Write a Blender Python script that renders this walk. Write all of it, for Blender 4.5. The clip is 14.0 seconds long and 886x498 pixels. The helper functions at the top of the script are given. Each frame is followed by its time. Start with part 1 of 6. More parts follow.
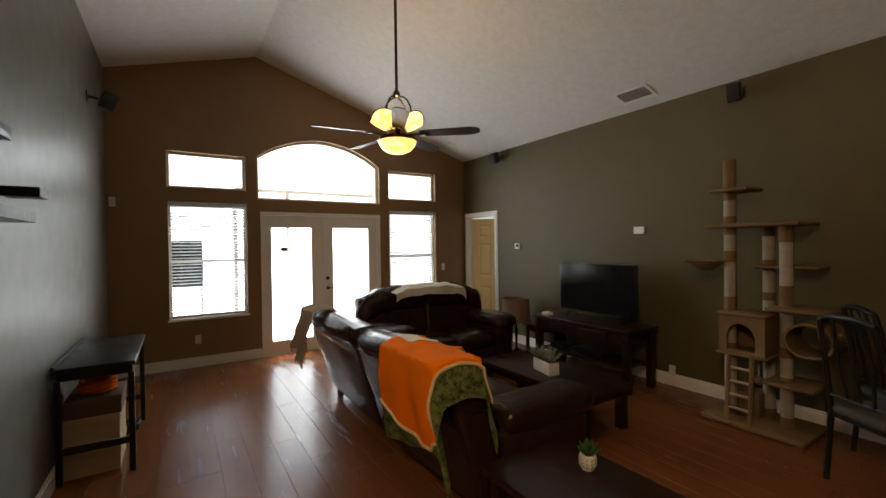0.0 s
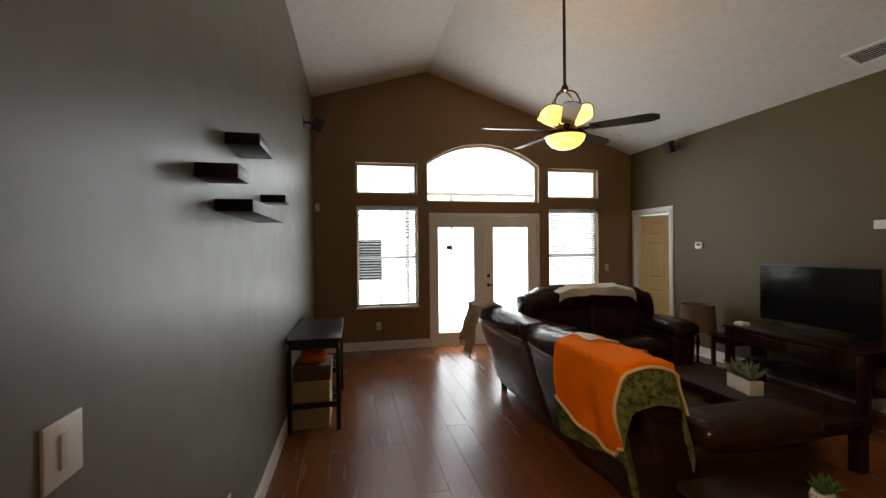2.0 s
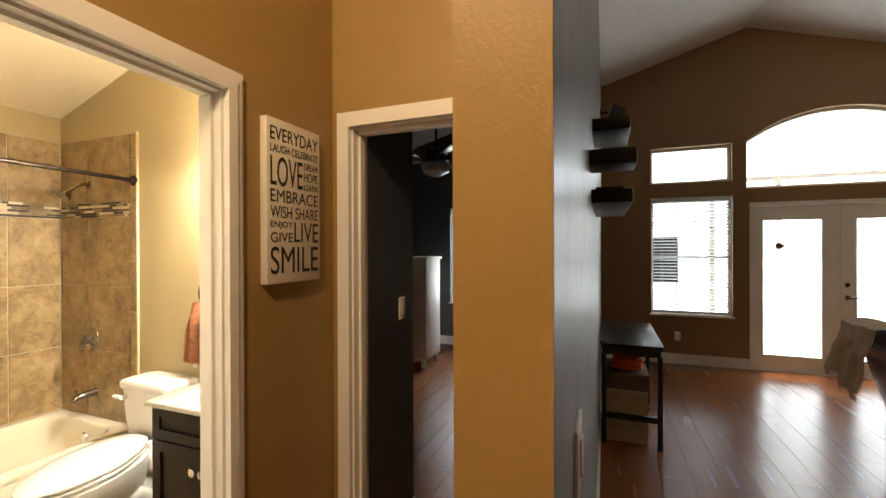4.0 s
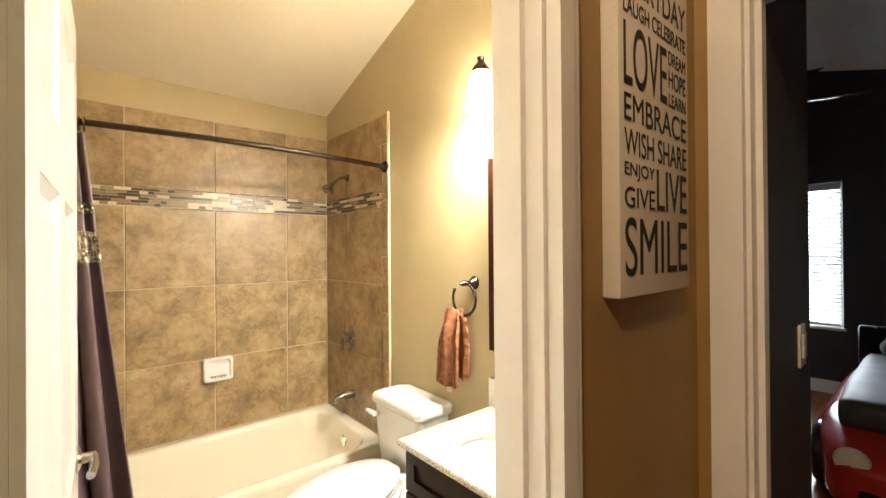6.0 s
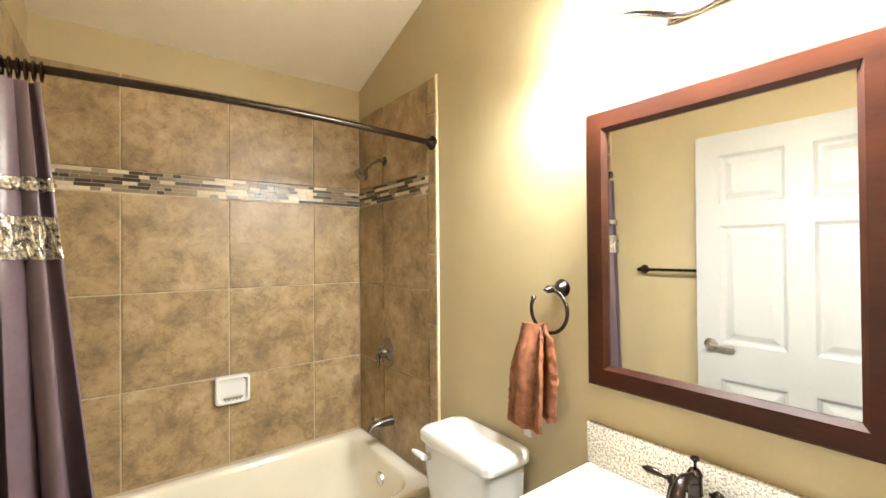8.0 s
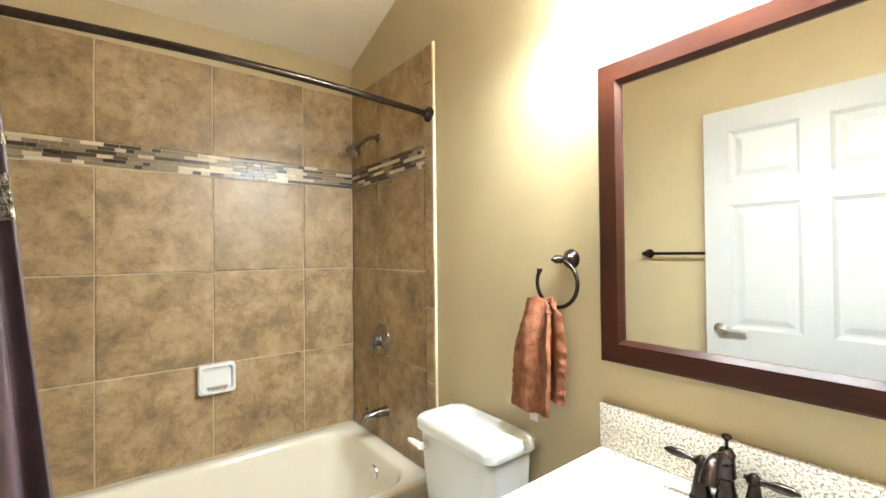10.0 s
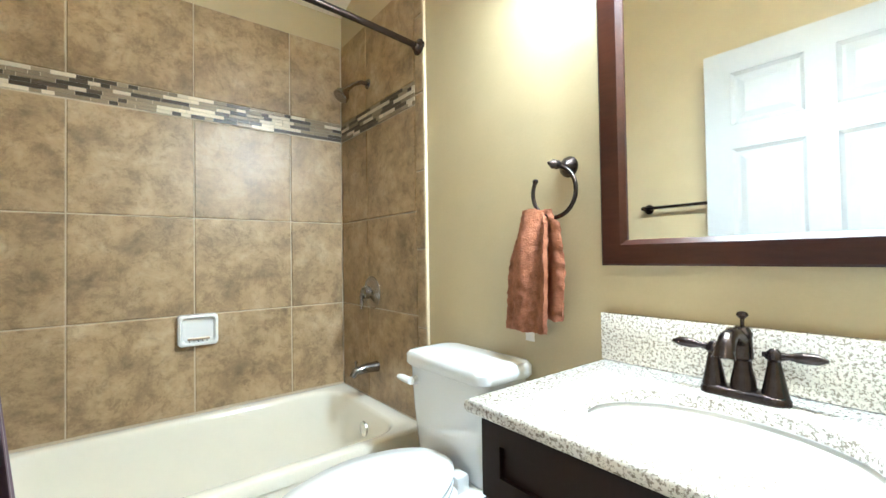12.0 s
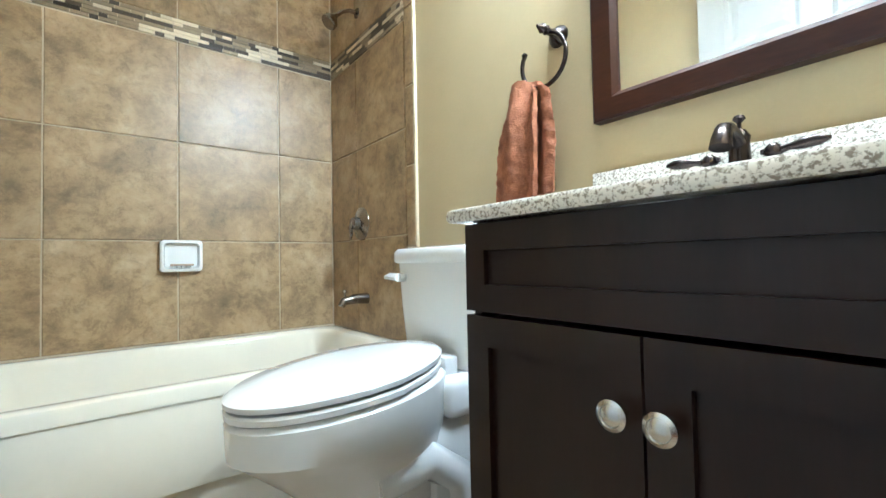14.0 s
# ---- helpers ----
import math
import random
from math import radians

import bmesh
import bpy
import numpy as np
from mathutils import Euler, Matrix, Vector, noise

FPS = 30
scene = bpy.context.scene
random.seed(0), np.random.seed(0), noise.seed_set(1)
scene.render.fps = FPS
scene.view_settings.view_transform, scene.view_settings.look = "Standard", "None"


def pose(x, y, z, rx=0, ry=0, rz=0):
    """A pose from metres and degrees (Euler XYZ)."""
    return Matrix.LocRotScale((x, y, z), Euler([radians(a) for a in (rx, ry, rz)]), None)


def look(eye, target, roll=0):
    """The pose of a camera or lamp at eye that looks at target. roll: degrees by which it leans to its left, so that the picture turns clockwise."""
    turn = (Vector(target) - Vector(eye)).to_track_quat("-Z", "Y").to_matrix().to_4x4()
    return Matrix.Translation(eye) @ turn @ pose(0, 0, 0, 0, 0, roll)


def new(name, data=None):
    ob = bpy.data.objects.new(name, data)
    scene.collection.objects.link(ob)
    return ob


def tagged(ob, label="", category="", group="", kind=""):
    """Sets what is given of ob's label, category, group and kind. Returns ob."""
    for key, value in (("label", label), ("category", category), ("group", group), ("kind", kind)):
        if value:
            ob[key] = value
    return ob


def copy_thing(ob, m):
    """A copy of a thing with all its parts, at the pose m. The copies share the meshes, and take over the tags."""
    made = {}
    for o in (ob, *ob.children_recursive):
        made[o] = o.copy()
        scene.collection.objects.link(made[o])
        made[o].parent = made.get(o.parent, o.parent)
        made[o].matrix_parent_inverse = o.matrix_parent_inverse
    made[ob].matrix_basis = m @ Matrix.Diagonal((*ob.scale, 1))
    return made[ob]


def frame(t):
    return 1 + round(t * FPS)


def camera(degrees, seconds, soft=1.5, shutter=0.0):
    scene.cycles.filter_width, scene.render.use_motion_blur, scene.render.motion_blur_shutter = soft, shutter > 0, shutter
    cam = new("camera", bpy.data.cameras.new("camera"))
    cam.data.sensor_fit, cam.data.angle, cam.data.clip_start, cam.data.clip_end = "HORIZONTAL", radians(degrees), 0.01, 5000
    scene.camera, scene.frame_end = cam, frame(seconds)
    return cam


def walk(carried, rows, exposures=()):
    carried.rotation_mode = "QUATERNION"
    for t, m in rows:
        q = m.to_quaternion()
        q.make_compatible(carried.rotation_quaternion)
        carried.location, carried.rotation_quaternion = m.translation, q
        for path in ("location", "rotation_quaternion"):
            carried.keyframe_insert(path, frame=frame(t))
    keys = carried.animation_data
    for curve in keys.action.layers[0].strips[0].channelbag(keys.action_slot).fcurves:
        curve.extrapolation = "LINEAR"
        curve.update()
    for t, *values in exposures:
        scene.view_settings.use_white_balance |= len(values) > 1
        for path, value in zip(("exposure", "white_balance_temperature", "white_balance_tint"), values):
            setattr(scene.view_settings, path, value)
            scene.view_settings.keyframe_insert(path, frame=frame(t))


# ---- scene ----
cam = camera(93.1, 14.0)
EXPOSURES = [(0, -0.05, 7000, 10), (2.5, -0.1, 7000, 10), (4, 0.05, 7000, 10), (6.5, -0.15, 6100, 8), (7, -0.2, 5900, 8), (9.5, -0.2, 5350, 5), (11, -0.2, 4900, 3), (12.5, -0.12, 4550, 0), (14, -0.15, 4450, 0)]
PATH = [
    (0, (0.241, 0.291, 1.567), (1.31, 1.982, 1.547), -0.8),
    (0.5, (0.2, 0.307, 1.564), (1.145, 2.069, 1.546), -0.7),
    (1, (0.164, 0.313, 1.543), (0.947, 2.154, 1.534), -0.7),
    (1.5, (0.094, 0.327, 1.529), (0.711, 2.23, 1.524), -0.7),
    (2, (0.081, 0.315, 1.539), (0.501, 2.271, 1.531), -0.6),
    (2.5, (-0.035, 0.332, 1.52), (0.135, 2.325, 1.519), -0.5),
    (3, (-0.139, 0.32, 1.519), (-0.234, 2.317, 1.522), -0.6),
    (3.5, (-0.253, 0.351, 1.523), (-0.617, 2.317, 1.522), -0.4),
    (4, (-0.433, 0.478, 1.525), (-1.154, 2.344, 1.52), -0.2),
    (6.5, (-1.350, 1.030, 1.468), (-2.933, 2.252, 1.482), -0.5),
    (7, (-1.489, 1.078, 1.462), (-3.09, 2.277, 1.479), -0.5),
    (9.5, (-1.735, 1.183, 1.408), (-3.328, 2.393, 1.43), -0.5),
    (10, (-1.751, 1.197, 1.358), (-3.338, 2.414, 1.38), -0.6),
    (10.5, (-1.763, 1.211, 1.304), (-3.347, 2.432, 1.328), -0.7),
    (11, (-1.776, 1.222, 1.237), (-3.357, 2.448, 1.27), -0.7),
    (11.5, (-1.793, 1.243, 1.164), (-3.373, 2.47, 1.201), -0.8),
    (12, (-1.809, 1.265, 1.093), (-3.387, 2.493, 1.13), -0.9),
    (12.5, (-1.821, 1.283, 1.007), (-3.4, 2.509, 1.055), -0.9),
    (13, (-1.829, 1.292, 0.931), (-3.404, 2.524, 0.979), -1.0),
    (13.5, (-1.833, 1.307, 0.833), (-3.407, 2.54, 0.888), -1.0),
    (14, (-1.837, 1.315, 0.738), (-3.406, 2.554, 0.797), -1.2),
]
walk(cam, [(t, look(eye, target, roll)) for t, eye, target, roll in PATH], EXPOSURES)

# ---- light ----
world = bpy.data.worlds.new("world")
scene.world = world
world.use_nodes = True
wn = world.node_tree
sky = wn.nodes.new("ShaderNodeTexSky")
sky.sky_type, sky.sun_disc = "NISHITA", False
sky.sun_elevation, sky.sun_rotation = radians(50), radians(200)
wn.nodes["Background"].inputs[1].default_value = 0.12
wn.links.new(sky.outputs[0], wn.nodes["Background"].inputs[0])


def lamp(name, kind, place, power, color=(1, 1, 1), size=0.1, size_y=None, target=None, angle=None):
    data = bpy.data.lights.new(name, kind)
    data.energy, data.color = power, color
    if kind == "AREA":
        data.shape, data.size, data.size_y = "RECTANGLE", size, size_y or size
    elif kind == "SUN":
        data.angle = radians(angle)
    else:
        data.shadow_soft_size = size
    ob = new(name, data)
    ob.matrix_world = look(place, target) if target else pose(*place)
    return ob


lamp("sun", "SUN", (3, 16, 20), 3.0, (1, 0.95, 0.88), target=(1, 10, 0), angle=0.5)
SKYLIGHT = (0.86, 0.94, 1.0)
lamp("window_light_left", "AREA", (0.35, 7.75, 1.7), 108, SKYLIGHT, 1.9, 3.6, target=(0.35, 0, 1.7))
lamp("window_light_door", "AREA", (2.30, 7.75, 1.7), 140, SKYLIGHT, 2.0, 3.6, target=(2.30, 0, 1.7))
lamp("window_light_right", "AREA", (4.45, 7.75, 1.7), 84, SKYLIGHT, 2.3, 3.6, target=(4.45, 0, 1.7))
lamp("bedroom_window_light", "AREA", (-2.2, 6.88, 1.4), 60, SKYLIGHT, 0.9, 1.4, target=(-2.2, 0, 1.0))
WARM = (1.0, 0.67, 0.35)
# Source out of view, placed to suit the warm light on the hall walls.
lamp("unseen_hall_bulb", "POINT", (-0.80, 0.0, 2.95), 118, (1.0, 0.74, 0.46), 0.10)
lamp("fan_bulb_lower", "POINT", (2.01, 3.87, 2.535), 3, WARM, 0.05)
lamp("fan_bulb_upper", "POINT", (2.01, 3.87, 2.775), 8, WARM, 0.05)
for bx in (-2.35, -2.08, -1.81):
    lamp("vanity_bulb", "POINT", (bx, 2.147, 2.05), 55, (1.0, 0.95, 0.86), 0.03)


# ---- materials ----
def mat(name, color, rough=0.5, metal=0.0, vary=0.12, scale=6.0, bump=0.0, grain=60.0, second=None, stretch=(1, 1, 1),
        rand=0.0, trans=0.0, emit=0.0, coat=0.0, emit_color=None, spec=0.5):
    """A surface with soft stains at one scale, fine grain at another, and some change from piece to piece."""
    m = bpy.data.materials.new(name)
    m.use_nodes = True
    nt = m.node_tree
    b = nt.nodes["Principled BSDF"]
    b.inputs["Roughness"].default_value, b.inputs["Metallic"].default_value = rough, metal
    b.inputs["Specular IOR Level"].default_value = 0.12 if rough > 0.88 else spec
    b.inputs["Transmission Weight"].default_value, b.inputs["Coat Weight"].default_value = trans, coat
    tc = nt.nodes.new("ShaderNodeTexCoord")
    mp = nt.nodes.new("ShaderNodeMapping")
    mp.inputs["Scale"].default_value = stretch
    nt.links.new(tc.outputs["Object"], mp.inputs["Vector"])
    n1, n2 = nt.nodes.new("ShaderNodeTexNoise"), nt.nodes.new("ShaderNodeTexNoise")
    n1.inputs["Scale"].default_value, n2.inputs["Scale"].default_value = scale, grain
    n1.inputs["Detail"].default_value = n2.inputs["Detail"].default_value = 5
    mix = nt.nodes.new("ShaderNodeMix")
    mix.data_type = "RGBA"
    other = second or tuple(c * (1 - vary) for c in color)
    mix.inputs["A"].default_value, mix.inputs["B"].default_value = (*color, 1), (*other, 1)
    ramp = nt.nodes.new("ShaderNodeValToRGB")
    ramp.color_ramp.elements[0].position, ramp.color_ramp.elements[1].position = 0.38, 0.64
    add = nt.nodes.new("ShaderNodeMath")
    add.operation = "MULTIPLY_ADD"
    add.inputs[1].default_value = 0.35
    for n in (n1, n2):
        nt.links.new(mp.outputs[0], n.inputs["Vector"])
    nt.links.new(n2.outputs[0], add.inputs[0])
    sc = nt.nodes.new("ShaderNodeMath")
    sc.operation = "MULTIPLY"
    sc.inputs[1].default_value = 0.65
    nt.links.new(n1.outputs[0], sc.inputs[0])
    nt.links.new(sc.outputs[0], add.inputs[2])
    nt.links.new(add.outputs[0], ramp.inputs[0])
    nt.links.new(ramp.outputs[0], mix.inputs["Factor"])
    last = mix.outputs["Result"]
    if rand:
        info = nt.nodes.new("ShaderNodeObjectInfo")
        hsv = nt.nodes.new("ShaderNodeHueSaturation")
        rng = nt.nodes.new("ShaderNodeMapRange")
        rng.inputs["To Min"].default_value, rng.inputs["To Max"].default_value = 1 - rand, 1 + rand
        nt.links.new(info.outputs["Random"], rng.inputs["Value"])
        nt.links.new(rng.outputs[0], hsv.inputs["Value"])
        nt.links.new(last, hsv.inputs["Color"])
        shift = nt.nodes.new("ShaderNodeVectorMath")
        shift.operation = "MULTIPLY_ADD"
        shift.inputs[1].default_value = (40, 40, 40)
        nt.links.new(info.outputs["Random"], shift.inputs[0])
        nt.links.new(mp.outputs[0], shift.inputs[2])
        for n in (n1, n2):
            nt.links.new(shift.outputs[0], n.inputs["Vector"])
        last = hsv.outputs[0]
    nt.links.new(last, b.inputs["Base Color"])
    rr = nt.nodes.new("ShaderNodeMapRange")
    rr.inputs["To Min"].default_value, rr.inputs["To Max"].default_value = max(rough - 0.07, 0.02), min(rough + 0.07, 1)
    nt.links.new(n1.outputs[0], rr.inputs["Value"])
    if trans == 0 and rough > 0.03:
        nt.links.new(rr.outputs[0], b.inputs["Roughness"])
    if bump:
        bp = nt.nodes.new("ShaderNodeBump")
        bp.inputs["Strength"].default_value, bp.inputs["Distance"].default_value = bump, 0.004
        nt.links.new(n2.outputs[0], bp.inputs["Height"])
        nt.links.new(bp.outputs[0], b.inputs["Normal"])
    if emit:
        b.inputs["Emission Color"].default_value = (*(emit_color or color), 1)
        b.inputs["Emission Strength"].default_value = emit
    return m


M_TAUPE = mat("olive_taupe_paint", (0.104, 0.083, 0.037), 0.52, spec=0.3, vary=0.06, bump=0.12, grain=140)
M_GREY = mat("grey_green_paint", (0.138, 0.130, 0.100), 0.38, spec=0.5, vary=0.06, bump=0.06, grain=140)
M_BROWN = mat("brown_paint", (0.26, 0.152, 0.066), 0.5, vary=0.06, bump=0.12, grain=140)
M_HALL = mat("tan_hall_paint", (0.335, 0.210, 0.072), 0.5, vary=0.06, bump=0.12, grain=140)
M_BATH = mat("beige_bath_paint", (0.49, 0.402, 0.232), 0.45, vary=0.05, bump=0.12, grain=140)
M_DARK = mat("charcoal_paint", (0.045, 0.044, 0.044), 0.5, vary=0.1, bump=0.1, grain=140)
M_BCEIL = mat("cream_ceiling_paint", (0.74, 0.66, 0.52), 0.8, vary=0.04, bump=0.2, grain=60)
# Tone speckle helps the bump: it paints in the shading of the knockdown relief.
M_CEIL = mat("knockdown_ceiling", (0.74, 0.72, 0.69), 0.8, vary=0.10, bump=1.0, scale=14, grain=60)
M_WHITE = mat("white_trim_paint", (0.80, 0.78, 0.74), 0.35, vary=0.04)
# White dimmed in the colour so the vanity light doesn't wash out the panels.
M_DOOR = mat("dimmed_white_door_paint", (0.47, 0.465, 0.45), 0.38, vary=0.04)
M_PLANK = mat("laminate_plank", (0.225, 0.078, 0.025), 0.25, spec=0.42, second=(0.175, 0.060, 0.020), scale=2, grain=24, stretch=(9, 9, 0.7), rand=0.06, bump=0.04)
M_GROUT = mat("plank_gap", (0.13, 0.047, 0.019), 0.7)
M_TILE = mat("travertine_tile", (0.375, 0.268, 0.138), 0.40, scale=10, grain=90, rand=0.05, bump=0.10)
M_TGROUT = mat("tile_grout", (0.56, 0.47, 0.33), 0.8)
M_FTILE = mat("floor_tile", (0.45, 0.35, 0.23), 0.35, second=(0.33, 0.25, 0.16), scale=5, grain=30, rand=0.05)
M_PORC = mat("white_porcelain", (0.82, 0.81, 0.78), 0.08, vary=0.02, coat=0.5)
M_TUB = mat("bone_enamel", (0.80, 0.74, 0.60), 0.12, vary=0.03, coat=0.4)
M_ESP = mat("espresso_wood", (0.015, 0.0065, 0.0045), 0.36, spec=0.3, second=(0.010, 0.0045, 0.0032), scale=2, grain=18, stretch=(14, 14, 1.5))
M_BRONZE = mat("oil_rubbed_bronze", (0.06, 0.045, 0.04), 0.25, metal=0.9, vary=0.3, scale=30)
M_NICKEL = mat("brushed_nickel", (0.33, 0.31, 0.285), 0.22, metal=1.0, vary=0.08, scale=30)
M_SILVER = mat("satin_silver", (0.66, 0.64, 0.60), 0.24, metal=1.0, vary=0.08, scale=30)
M_CHERRY = mat("cherry_frame", (0.036, 0.011, 0.005), 0.32, spec=0.2, second=(0.020, 0.006, 0.003), scale=4, grain=30, stretch=(1, 5, 5))
M_LEATH = mat("dark_brown_leather", (0.030, 0.012, 0.008), 0.24, spec=0.30, second=(0.018, 0.008, 0.006), scale=8, grain=70, bump=0.12)
M_DWOOD = mat("dark_walnut", (0.026, 0.009, 0.005), 0.30, spec=0.35, second=(0.015, 0.006, 0.004), scale=3, grain=30, stretch=(6, 1, 6))
M_BLACK = mat("black_lacquer", (0.012, 0.012, 0.012), 0.3, vary=0.3, scale=12)
M_ORANGE = mat("orange_fleece", (0.97, 0.21, 0.002), 0.95, vary=0.10, bump=0.8, grain=160)
M_CAMO = mat("leafy_green_fleece", (0.17, 0.19, 0.06), 0.95, second=(0.012, 0.022, 0.008), scale=34, grain=90, bump=0.9, stretch=(1, 0.5, 1))
M_CREAM = mat("cream_edging", (0.75, 0.55, 0.30), 0.95, vary=0.1, bump=0.5)
M_THROW = mat("beige_throw", (0.33, 0.24, 0.16), 0.95, vary=0.15, bump=0.7, grain=120)
M_TAN = mat("tan_plush", (0.21, 0.135, 0.07), 0.95, vary=0.2, bump=0.8, grain=150)
M_SISAL = mat("white_sisal", (0.42, 0.37, 0.30), 0.9, vary=0.15, bump=0.8, grain=120, stretch=(1, 1, 6))
M_PURPLE = mat("mauve_satin", (0.130, 0.090, 0.108), 0.34, vary=0.2, scale=9)
M_SEQ = mat("silver_sequins", (0.75, 0.70, 0.60), 0.22, metal=0.8, second=(0.10, 0.08, 0.07), scale=60, grain=120, bump=0.8)
M_TOWEL = mat("rust_terry", (0.37, 0.155, 0.082), 0.95, vary=0.45, scale=30, bump=1.0, grain=260)
M_CARD = mat("tan_card", (0.55, 0.42, 0.25), 0.8, vary=0.1)
M_DCARD = mat("brown_card", (0.16, 0.10, 0.06), 0.8, vary=0.2)
M_SCREEN = mat("tv_screen", (0.008, 0.008, 0.009), 0.12, vary=0.1)
M_BLIND = mat("white_slat", (0.62, 0.65, 0.67), 0.5, vary=0.03)
M_PLASTIC = mat("white_plastic", (0.72, 0.70, 0.65), 0.35, vary=0.03)
M_SUCC = mat("grey_green_leaf", (0.22, 0.27, 0.20), 0.6, vary=0.3, scale=20)
M_CACT = mat("green_leaf", (0.05, 0.11, 0.03), 0.6, vary=0.4, scale=20)
M_RED = mat("red_gloss", (0.42, 0.025, 0.015), 0.2, vary=0.1)
M_INK = mat("black_ink", (0.02, 0.018, 0.016), 0.7, vary=0.2)
M_CANVAS = mat("white_canvas", (0.72, 0.66, 0.56), 0.8, vary=0.06, bump=0.3, grain=200)
M_ODOOR = mat("cream_door", (0.78, 0.58, 0.28), 0.4, vary=0.04)
M_STUCCO = mat("white_stucco", (0.85, 0.86, 0.86), 0.9, vary=0.05)
M_CONC = mat("pale_concrete", (0.62, 0.62, 0.60), 0.85, vary=0.1)
M_SHADOWGLASS = mat("dark_window", (0.03, 0.035, 0.04), 0.1)
M_GRASS = mat("lawn", (0.10, 0.14, 0.05), 0.95, vary=0.4, scale=2)
M_LSHADE = mat("lamp_linen", (0.20, 0.13, 0.09), 0.9, vary=0.1, bump=0.4)
M_SEATPAD = mat("grey_seat_fabric", (0.09, 0.08, 0.07), 0.9, vary=0.2, bump=0.5)
M_AMBER = mat("amber_glass", (0.9, 0.50, 0.14), 0.3, emit=2.1, emit_color=(1.0, 0.58, 0.16), vary=0.25, scale=9)
M_FROST = mat("frosted_shade", (0.95, 0.9, 0.8), 0.3, emit=108.0, emit_color=(1.0, 0.88, 0.68))
M_GRANITE = mat("speckled_granite", (0.76, 0.72, 0.64), 0.12, second=(0.27, 0.23, 0.18), scale=180, grain=420, coat=0.3)
M_MIRROR = mat("mirror", (0.92, 0.93, 0.92), 0.02, metal=1.0, vary=0.0)
M_AMOS = mat("mosaic_dark", (0.055, 0.038, 0.025), 0.3, rand=0.35)
M_BMOS = mat("mosaic_cream", (0.72, 0.62, 0.45), 0.32, rand=0.15)
M_CMOS = mat("mosaic_taupe", (0.27, 0.21, 0.13), 0.32, rand=0.25)
M_GLASS = mat("window_glass", (1, 1, 1), 0.0, trans=1.0, vary=0.0)
for el, v in ((0, 0.47), (1, 0.56)):
    [n for n in M_GRANITE.node_tree.nodes if n.type == "VALTORGB"][0].color_ramp.elements[el].position = v + 0.018



def travertine(m):
    """Clouded stone print: drifting patches, darker veined blotches and pale worn flecks."""
    nt = m.node_tree
    noises = [n for n in nt.nodes if n.type == "TEX_NOISE"]
    source = noises[0].inputs["Vector"].links[0].from_socket
    mix = [n for n in nt.nodes if n.type == "MIX"][0]

    def cloud(scale, warp, rough):
        n = nt.nodes.new("ShaderNodeTexNoise")
        n.inputs["Scale"].default_value, n.inputs["Detail"].default_value = scale, 8
        n.inputs["Distortion"].default_value, n.inputs["Roughness"].default_value = warp, rough
        nt.links.new(source, n.inputs["Vector"])
        return n.outputs[0]

    def ramp(value, stops):
        c = nt.nodes.new("ShaderNodeValToRGB")
        els = c.color_ramp.elements
        while len(els) < len(stops):
            els.new(0.5)
        for e, (p, col) in zip(els, stops):
            e.position, e.color = p, (*col, 1)
        nt.links.new(value, c.inputs[0])
        return c.outputs[0]

    base = ramp(cloud(6.5, 0.25, 0.70), [(0.30, (0.17, 0.118, 0.062)), (0.43, (0.27, 0.187, 0.095)), (0.54, (0.375, 0.265, 0.135)), (0.70, (0.47, 0.36, 0.215))])
    veins = ramp(cloud(22.0, 0.4, 0.75), [(0.36, (0.62, 0.60, 0.57)), (0.52, (1, 1, 1))])
    mul = nt.nodes.new("ShaderNodeMix")
    mul.data_type, mul.blend_type = "RGBA", "MULTIPLY"
    mul.inputs["Factor"].default_value = 0.8
    nt.links.new(base, mul.inputs["A"])
    nt.links.new(veins, mul.inputs["B"])
    for link in list(mix.outputs["Result"].links):
        target = link.to_socket
        nt.links.new(mul.outputs["Result"], target)


travertine(M_TILE)


def lit_glass(m, bright, dim, low, high):
    """Alabaster glass, lit from inside, glowing unevenly along its cloudy streaks."""
    nt = m.node_tree
    n = nt.nodes.new("ShaderNodeTexNoise")
    n.inputs["Scale"].default_value, n.inputs["Distortion"].default_value = 7.0, 1.2
    tc = nt.nodes.new("ShaderNodeTexCoord")
    c = nt.nodes.new("ShaderNodeValToRGB")
    for e, p, col in zip(c.color_ramp.elements, (low, high), (dim, bright)):
        e.position, e.color = p, (*col, 1)
    nt.links.new(tc.outputs["Object"], n.inputs["Vector"])
    nt.links.new(n.outputs[0], c.inputs[0])
    nt.links.new(c.outputs[0], m.node_tree.nodes["Principled BSDF"].inputs["Emission Color"])


lit_glass(M_AMBER, (1.0, 0.76, 0.32), (0.95, 0.52, 0.12), 0.40, 0.60)


# ---- mesh helpers ----
def box(bm, x0, x1, y0, y1, z0, z1, bevel=0.0, seg=2):
    r = bmesh.ops.create_cube(bm, size=1)
    for v in r["verts"]:
        v.co = Vector((x0 + (v.co.x + 0.5) * (x1 - x0), y0 + (v.co.y + 0.5) * (y1 - y0), z0 + (v.co.z + 0.5) * (z1 - z0)))
    if bevel:
        es = {e for v in r["verts"] for e in v.link_edges}
        bmesh.ops.bevel(bm, geom=list(es), offset=bevel, segments=seg, profile=0.5, affect="EDGES")
    return bm


def bx(*a, **k):
    return box(bmesh.new(), *a, **k)


